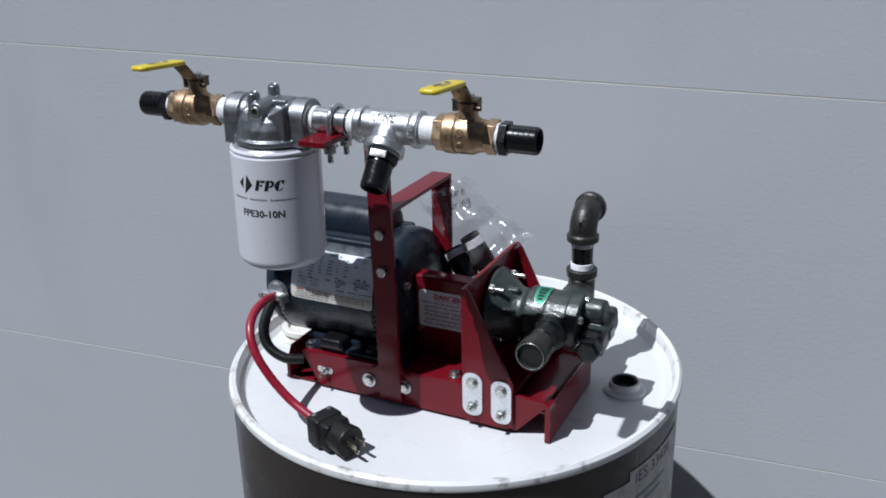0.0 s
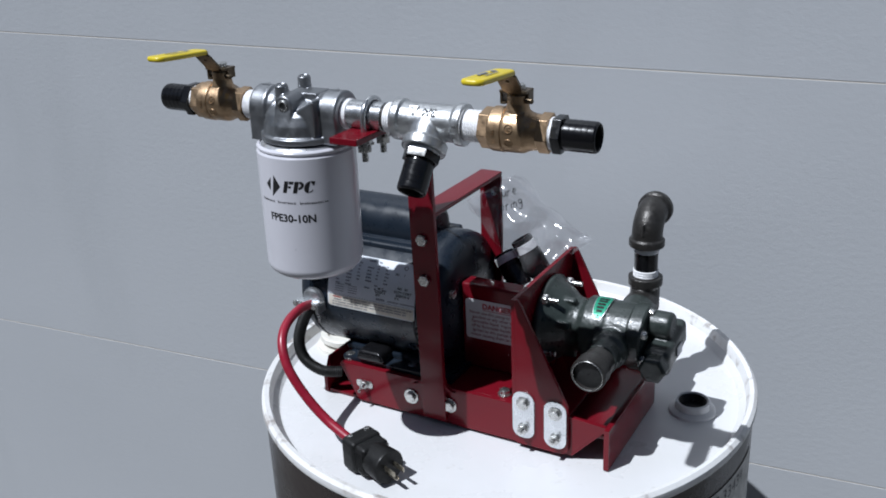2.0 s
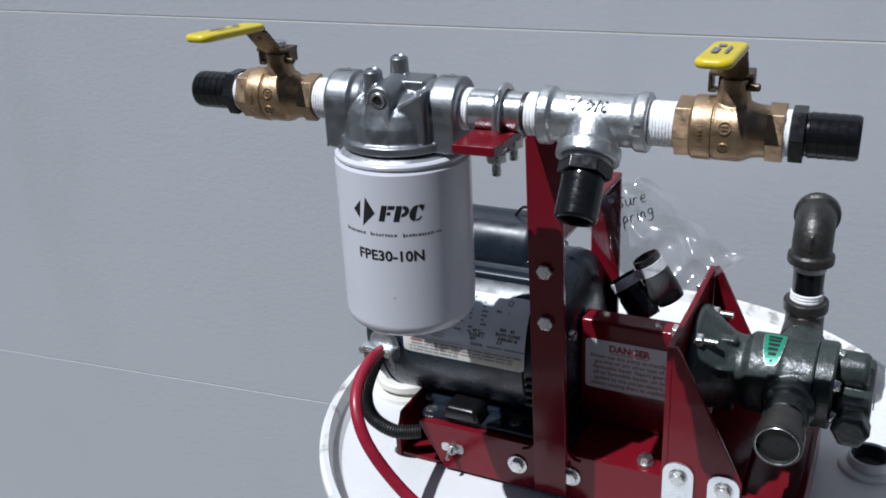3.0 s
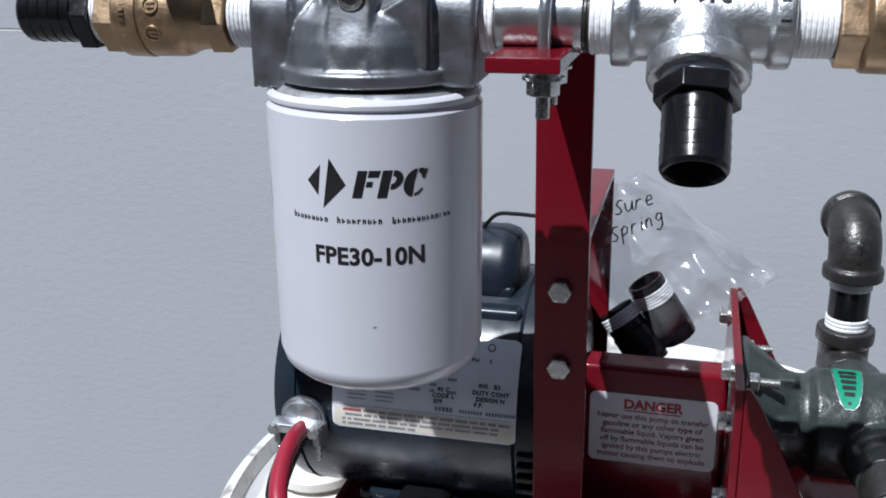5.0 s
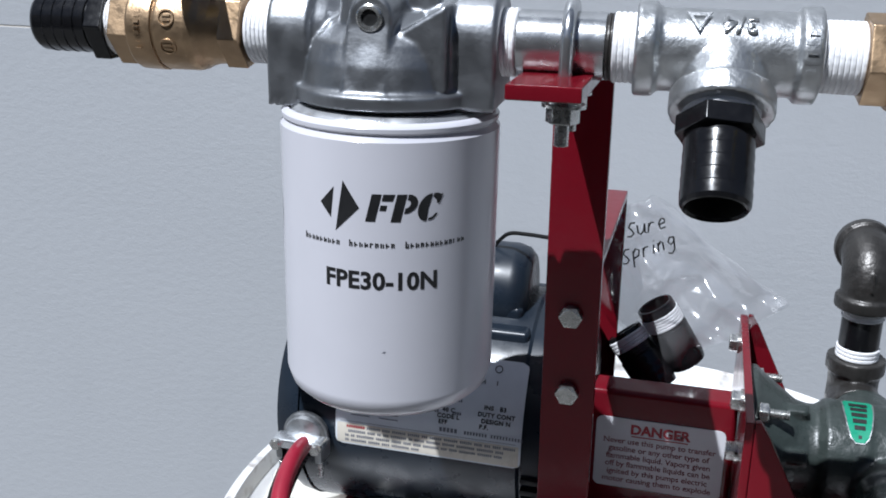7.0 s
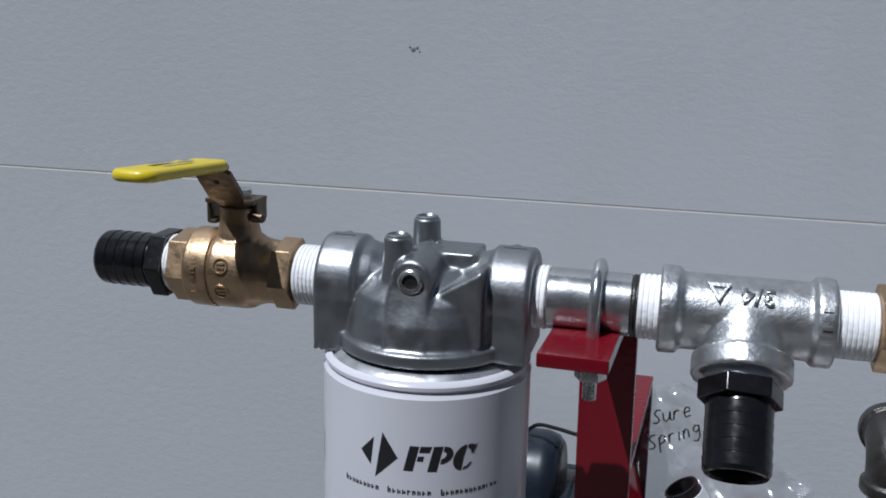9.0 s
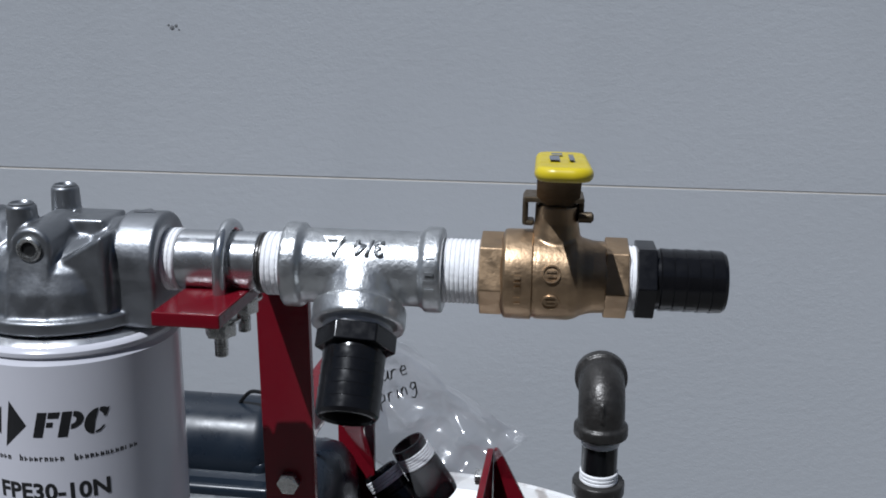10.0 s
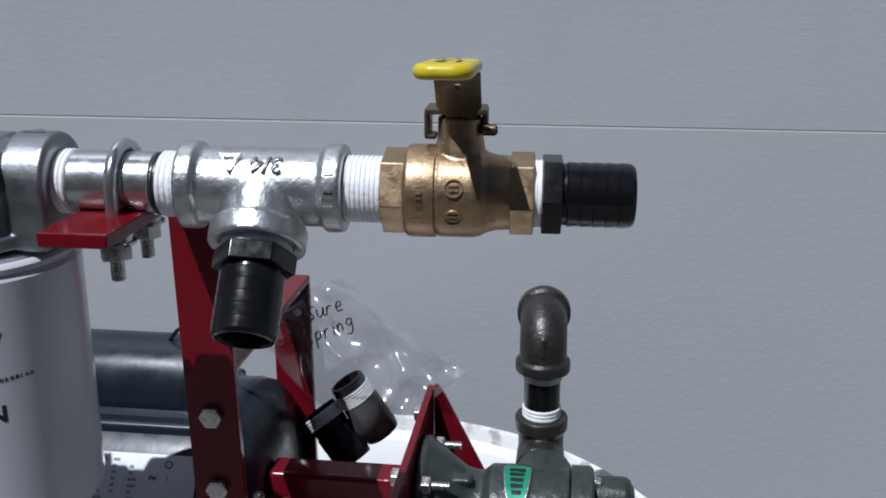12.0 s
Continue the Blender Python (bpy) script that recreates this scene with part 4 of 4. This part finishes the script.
# nipples between the fittings
for a, b in ((0.0675, 0.0835), (-0.1655, -0.150)):
    o = thing("pipe_nipple", at(a), "short pipe nipple wrapped in white thread tape", "pipe fitting")
    part("tape", turned(thread(0, b - a, 0.0141, 0.0019), 40, along_x()), TAPE, o)
nip = thing("pipe_nipple", at(-0.058), "galvanised pipe nipple held by a U-bolt on the red shelf", "pipe fitting")
part("tape", turned(thread(0, 0.0085, 0.0141, 0.0019), 40, along_x()), TAPE, nip, "white thread tape")
part("pipe", turned([(0.0085, 0.0128), (0.0092, 0.0136), (0.0440, 0.0136), (0.0446, 0.0128)], 48, along_x()), PIPE, nip)
part("thread_end", turned(thread(0.0446, 0.0474, 0.0135, 0.0011, 0.0004), 40, along_x()), IRON, nip, "dark bare thread")
part("tape", turned(thread(0.0472, 0.0565, 0.0141, 0.0019), 40, along_x()), TAPE, nip, "white thread tape")
# U-bolt
ub = thing("u_bolt", at(-0.0280), "bright zinc U-bolt clamping the nipple to the shelf", "u-bolt")
arch = [(0, -0.0165, -0.032), (0, -0.0165, -0.010), (0, -0.0165, 0.0)] + [(0, -0.0165 * math.cos(radians(a)), 0.0165 * math.sin(radians(a))) for a in range(15, 180, 15)] + [(0, 0.0165, 0.0), (0, 0.0165, -0.010), (0, 0.0165, -0.030)]
part("rod", tube(arch, 0.0028, 16, smooth=False), CHROME, ub)
for y in (-0.0165, 0.0165):
    part("thread", turned(thread(-0.0385, -0.018, 0.0030, 0.0012, 0.0004), 16, Matrix.Translation((0, y, 0))), ZINC, ub)
    part("nut", plate(hexagon(0.0061), 0.0066, 0.0006, Matrix.Translation((0, y, -0.0290))), ZINC, ub)
    part("washer", turned([(-0.0224, 0.0088), (-0.0212, 0.0088)], 24, Matrix.Translation((0, y, 0))), ZINC, ub)
    part("spacer", turned([(-0.0212, 0.0072), (-0.0159, 0.0072)], 24, Matrix.Translation((0, y, 0))), ZINC, ub)

# ---- filter head and spin-on filter ----
FX = -0.1038
head = thing("filter_head", at(FX), "cast aluminium filter head between taped pipe nipples", "filter head")
hb = bmesh.new()
for a, b in ((-0.0485, -0.0295), (0.0295, 0.0485)):
    lathe(hb, [(a, 0.0200), (a + 0.0015, 0.0214), (b - 0.0015, 0.0214), (b, 0.0200)], 48, along_x())
    block(hb, (a, -0.0210, -0.0265), (b, 0.0210, 0.002), 0.0016, 2)
lathe(hb, [(-0.032, 0.0200), (-0.024, 0.0180), (-0.010, 0.0115), (0.007, 0.0115), (0.020, 0.0165), (0.032, 0.0202)], 48, along_x())
lathe(hb, [(-0.0250, 0.0415), (-0.0195, 0.0415), (-0.0185, 0.0385), (-0.0085, 0.0368), (0.000, 0.0335), (0.007, 0.0270), (0.0115, 0.019), (0.013, 0.010)], 64)
block(hb, (0.001, -0.010, 0.004), (0.023, 0.014, 0.0188), 0.0012, 2)
lathe(hb, [(-0.004, 0.0078), (0.0258, 0.0062), (0.0265, 0.0054)], 28, Matrix.Translation((-0.0095, -0.0180, 0)))
lathe(hb, [(0.0, 0.0074), (0.0283, 0.0062), (0.0290, 0.0054)], 28, Matrix.Translation((-0.0050, 0.0125, 0)))
lathe(hb, [(0.0, 0.0110), (0.0300, 0.0092), (0.0312, 0.0080)], 36, Matrix.Translation((0.000, 0, 0.0103)) @ Matrix.Rotation(radians(90), 4, "X"))
plate([(-0.0308, 0.0095), (-0.0388, -0.0200), (-0.010, -0.0200), (-0.010, 0.0095)], 0.0185, 0.0012, Matrix.Translation((-0.0100, 0, 0)) @ YZX, hb)
plate([(0.006, 0.002), (0.030, 0.0165), (0.030, -0.018), (0.006, -0.018)], 0.022, 0.0015, Matrix.Translation((0, -0.006, 0)) @ FRONT, hb)
for k in range(6):
    block(hb, (-0.0480 + k * 0.0030, -0.0213, -0.0287), (-0.0462 + k * 0.0030, -0.0150, -0.0255), 0.0004, 1)
cast(part("body", hb, ALU, head), 0.0008, 4)
for x, y, z in ((-0.0095, -0.0180, 0.0264), (-0.0050, 0.0125, 0.0289)):
    part("boss_screw", turned([(-0.002, 0.0052), (0.0006, 0.0052), (0.001, 0.0045), (-0.001, 0.003)], 24, Matrix.Translation((x, y, z)), cap=False), ALU, head)
pl = part("plug_screw", turned([(0.031, 0.0054), (0.0348, 0.0054), (0.0353, 0.0047), (0.0350, 0.0034), (0.0335, 0.0032)], 32, Matrix.Translation((0, 0.0024, 0.0103)) @ Matrix.Rotation(radians(90), 4, "X"), cap=False), ZINC, head, "socket plug screw")
# Flat dark hexagon: the recess shade is in the colour.
part("socket", plate(hexagon(0.0036), 0.0004, 0, Matrix.Translation((0, -0.0312, 0.0103)) @ FRONT), DARK, pl, smooth=False)
for a in (-0.0350, 0.0430):
    part("cast_mark", plate([(-0.005, -0.003), (0.005, -0.003), (0, 0.005)], 0.0007, 0.0001, Matrix.Translation((a - 0.004, 0, 0.0210))), ALU, head)

CAN = 0.0476
oil = thing("oil_filter", at(FX, 0, 0.0045), "white spin-on oil filter with black print", "oil filter")
part("gasket", turned([(-0.0395, 0.034), (-0.0395, 0.0385), (-0.0285, 0.0385), (-0.0285, 0.030)], 56), RUBBER, oil, "black rubber gasket")
TOP, BOT = -0.0335, -0.1640
part("can", turned([(TOP - 0.006, 0.030), (TOP - 0.006, 0.0415), (TOP - 0.001, 0.0432), (TOP + 0.0003, CAN - 0.0032), (TOP - 0.0002, CAN - 0.0016), (TOP - 0.0016, CAN - 0.0005), (TOP - 0.0032, CAN - 0.0006), (TOP - 0.0043, CAN - 0.0016), (TOP - 0.0052, CAN - 0.0012), (TOP - 0.0068, CAN), (BOT + 0.012, CAN), (BOT + 0.006, CAN - 0.0018), (BOT + 0.002, CAN - 0.006), (BOT, CAN - 0.012), (BOT, 0.002)], 96), WHITE_CAN, oil)
part("seam_ring", turned([(TOP - 0.0012, 0.0436), (TOP + 0.0002, 0.0424), (TOP + 0.0018, 0.0405), (TOP + 0.0024, 0.0380), (TOP + 0.0024, 0.0350)], 80, cap=False), SEAM, oil, "bare tinned seam ring")
TURN = 10.8
logo = flat_shape([[(-0.0262, 0.0003), (-0.0197, 0.0074), (-0.0212, -0.0056)],
                   [(-0.0156, 0.0104), (-0.0086, -0.0004), (-0.0190, -0.0108), (-0.0176, -0.0016)]])
printed("logo", wrap(logo, CAN + 0.00012, TURN), PRINT, oil, Matrix.Translation((0, 0, -0.0665)))


def slanted(u0, shapes):
    """Plain heavy shapes that lean to the right, their foot on v = -5.7 mm."""
    return [[(u0 + u * 0.001 + v * 0.00024, (v - 5.7) * 0.001) for u, v in o] for o in shapes]


def half_round(cu, cv, ru, rv, a0, a1, n=10):
    return [(cu + ru * math.cos(radians(a0 + (a1 - a0) * i / n)), cv + rv * math.sin(radians(a0 + (a1 - a0) * i / n))) for i in range(n + 1)]


heavy = slanted(-0.0062, [[(0, 0), (4.0, 0), (4.0, 11.4), (0, 11.4)], [(4.6, 8.6), (9.0, 8.6), (9.4, 11.4), (4.6, 11.4)], [(4.6, 4.6), (7.2, 4.6), (7.2, 6.9), (4.6, 6.9)]])
heavy += slanted(0.0040, [[(0, 0), (4.0, 0), (4.0, 11.4), (0, 11.4)],
                          half_round(4.6, 7.4, 4.6, 4.0, -90, 90) + half_round(4.6, 7.4, 1.7, 1.7, 90, -90)])
heavy += slanted(0.0140, [half_round(4.6, 5.7, 4.8, 5.7, 90, 270, 14) + [(4.6, 1.2), (4.2, 5.7), (4.6, 10.2)],
                          [(5.2, 11.4), (5.2, 9.9), (7.0, 8.6), (7.4, 7.2), (8.6, 7.2), (9.4, 11.2), (8.4, 10.7), (7.0, 11.4)],
                          [(5.2, 0.1), (7.4, 0.7), (8.9, 3.0), (7.9, 3.1), (6.8, 1.7), (5.2, 1.1)]])
for shape in heavy:
    printed("logo", wrap(flat_shape([shape]), CAN + 0.00012, TURN), PRINT, oil, Matrix.Translation((0, 0, -0.0665)))
u = -0.0355
for w in (0.0185, 0.0195, 0.0275):
    k = int(w / 0.0020)
    strokes = []
    for i in range(k):
        x0, high = u + (i + 0.5) * w / k, 0.0028 if i == 0 else 0.0020
        strokes.append(bar(x0 - 0.0004, (high - 0.0018) / 2, 0.0006, high))
        if i % 4 != 2:
            strokes.append(bar(x0 + 0.00022, rng.choice((-0.0007, 0.0, 0.0007)), 0.0009, 0.0006))
        if i % 3 != 1:
            strokes.append(bar(x0 + 0.00048, 0.0, 0.00055, rng.uniform(0.0012, 0.0018)))
    printed("small_print", wrap(flat_shape(strokes), CAN + 0.00012, TURN), PRINT, oil, Matrix.Translation((0, 0, -0.0823)))
    u += w + 0.0036
printed("nick", wrap(flat_shape([bar(0.0012, 0.0, 0.0011, 0.0006, 0.0008)]), CAN + 0.00012, TURN), GREY_PRINT, oil, Matrix.Translation((0, 0, -0.1290)))
mt_ = text_bm("FPE30-10N", 0.0104, 1.02, 0.00034)
printed("model_number", wrap(mt_, CAN + 0.00012, TURN), PRINT, oil, Matrix.Translation((0, 0, -0.0979)))

# ---- bag with spare nipples ----
def spare(a, b, label, tape):
    a, b = Vector(a), Vector(b)
    m = Matrix.Translation(a) @ (b - a).to_track_quat("Z", "Y").to_matrix().to_4x4()
    ob = thing("spare_nipple", m, label, "pipe fitting", "spare nipples in the bag")
    L = (b - a).length
    part("barrel", turned([(0.0, 0.0108), (0.0, 0.0124), (0.0012, 0.0130), (0.0050, 0.0131)] + thread(0.0050, 0.0180, 0.0131, 0.0018, 0.0003) + [(0.0182, 0.0126), (0.0190, 0.0137), (0.0205, 0.0139), (L - 0.002, 0.0134), (L, 0.0130), (L, 0.006)], 40, cap=False), BLACK, ob)
    part("ribs", turned(thread(L * 0.52, L - 0.003, 0.0139, 0.0052, 0.0003), 40, cap=False), BLACK, ob)
    part("tape", turned(thread(*tape, 0.0136, 0.0019), 40, cap=False), TAPE, ob, "white thread tape")
    part("bore", turned([(0.0004, 0.0109), (0.028, 0.0104), (0.029, 0.001)], 32, cap=False), DARK, ob)
    return ob


spare((0.0138, 0.0250, 1.0575), (0.0392, 0.0262, 1.0172), "black plastic pipe nipple with white tape inside a clear bag", (0.0062, 0.0165))
spare((-0.0055, 0.0180, 1.0385), (0.0222, 0.0085, 1.0038), "black plastic pipe nipple lying in a clear bag", (0.0030, 0.0120))

bag = thing("plastic_bag", pose(0.03, 0.03, 1.03), "clear plastic bag with handwriting, hung on the red bracket", "plastic bag")


def bag_sheet(y0, bulge, seed):
    """One wrinkled face of the bag, a warped grid between four soft corners."""
    a, b, c, d = Vector((-0.052, 0, 1.098)), Vector((0.008, 0, 1.137)), Vector((0.100, 0, 1.066)), Vector((0.022, 0, 1.004))
    bm = bmesh.new()
    n = 48
    g = []
    for i in range(n + 1):
        row = []
        for j in range(n + 1):
            s, t = i / n, j / n
            p = a.lerp(b, s).lerp(d.lerp(c, s), t)
            edge = min(s, 1 - s, t, 1 - t) * 2
            w = noise.noise(Vector((s * 3.1 + seed, t * 3.7, seed * 2.0)))
            crease = abs(noise.noise(Vector((s * 3.4 + t * 1.2, t * 2.6 - s * 1.4, seed + 4.0))))
            pleat = abs((t * 2.6 + s * 0.7 + 0.3 * w) % 1.0 - 0.5)
            y = y0 + bulge * edge ** 0.5 * (1 + 0.5 * w) + 0.006 * w + 0.014 * crease + 0.022 * pleat * min(1.0, 2 * edge)
            row.append(bm.verts.new((p.x + 0.003 * w - 0.03, y - 0.03, p.z + 0.004 * w - 1.03)))
        g.append(row)
    for i in range(n):
        for j in range(n):
            bm.faces.new((g[i][j], g[i + 1][j], g[i + 1][j + 1], g[i][j + 1]))
    return bm


for nm, y0, bl, sd in (("front_film", 0.019, -0.026, 1.3), ("back_film", 0.021, 0.020, 5.1)):
    part(nm, bag_sheet(y0, bl, sd), FILM, bag, sharp=80)
SCRIPT = {
    "s": ["0,.1 .3,0 .55,.15 .45,.35 .2,.55 .3,.8 .6,.85"],
    "S": ["0,.1 .3,0 .55,.2 .4,.5 .15,.8 .35,1.1 .7,1.05"],
    "u": ["0,.8 .05,.2 .25,0 .5,.25 .6,.8", ".6,.8 .6,.1 .75,0"],
    "r": ["0,0 .1,.75", ".08,.5 .25,.75 .5,.7"],
    "e": ["0,.4 .5,.5 .45,.8 .2,.85 .02,.5 .15,.05 .55,.1"],
    "p": ["0,-.5 .12,.8", ".1,.6 .35,.9 .6,.7 .5,.3 .1,.2"],
    "i": ["0,0 .1,.7", ".14,.95 .17,1.0"],
    "n": ["0,0 .08,.7", ".06,.45 .3,.75 .45,.6 .45,0"],
    "g": [".5,.7 .2,.8 .02,.5 .2,.2 .48,.4 .52,.75 .45,-.2 .2,-.5 -.1,-.35"],
}


def pen_strokes(word, size, width):
    """Slanted pen strokes as thin flat ribbons, centred on the word."""
    runs, u = [], 0.0
    for ch in word:
        for stroke in SCRIPT[ch]:
            pts = [tuple(float(c) for c in p.split(",")) for p in stroke.split()]
            runs.append([Vector(((u + x + 0.22 * y) * size, y * size, 0)) for x, y in pts])
        u += 0.38 if ch == "i" else 0.85
    bm = bmesh.new()
    for run in runs:
        side = []
        for i, p in enumerate(run):
            d = (run[min(i + 1, len(run) - 1)] - run[max(i - 1, 0)]).normalized()
            w = Vector((-d.y, d.x, 0)) * width / 2
            side.append((bm.verts.new(p + w - Vector((u * size / 2, 0, 0))), bm.verts.new(p - w - Vector((u * size / 2, 0, 0)))))
        for (a0, b0), (a1, b1) in zip(side, side[1:]):
            bm.faces.new((a0, b0, b1, a1))
    return bm


for word, x, z, size, turn in (("Sure", 0.006, 1.1135, 0.0082, 20), ("Spring", 0.009, 1.0985, 0.0084, 27)):
    tx = pen_strokes(word, size, 0.0011)
    tx.transform(Matrix.Translation((x - 0.03, -0.022, z - 1.03)) @ Matrix.Rotation(radians(90), 4, "X") @ Matrix.Rotation(radians(turn), 4, "Z"))
    printed("handwriting", tx, PRINT, bag)
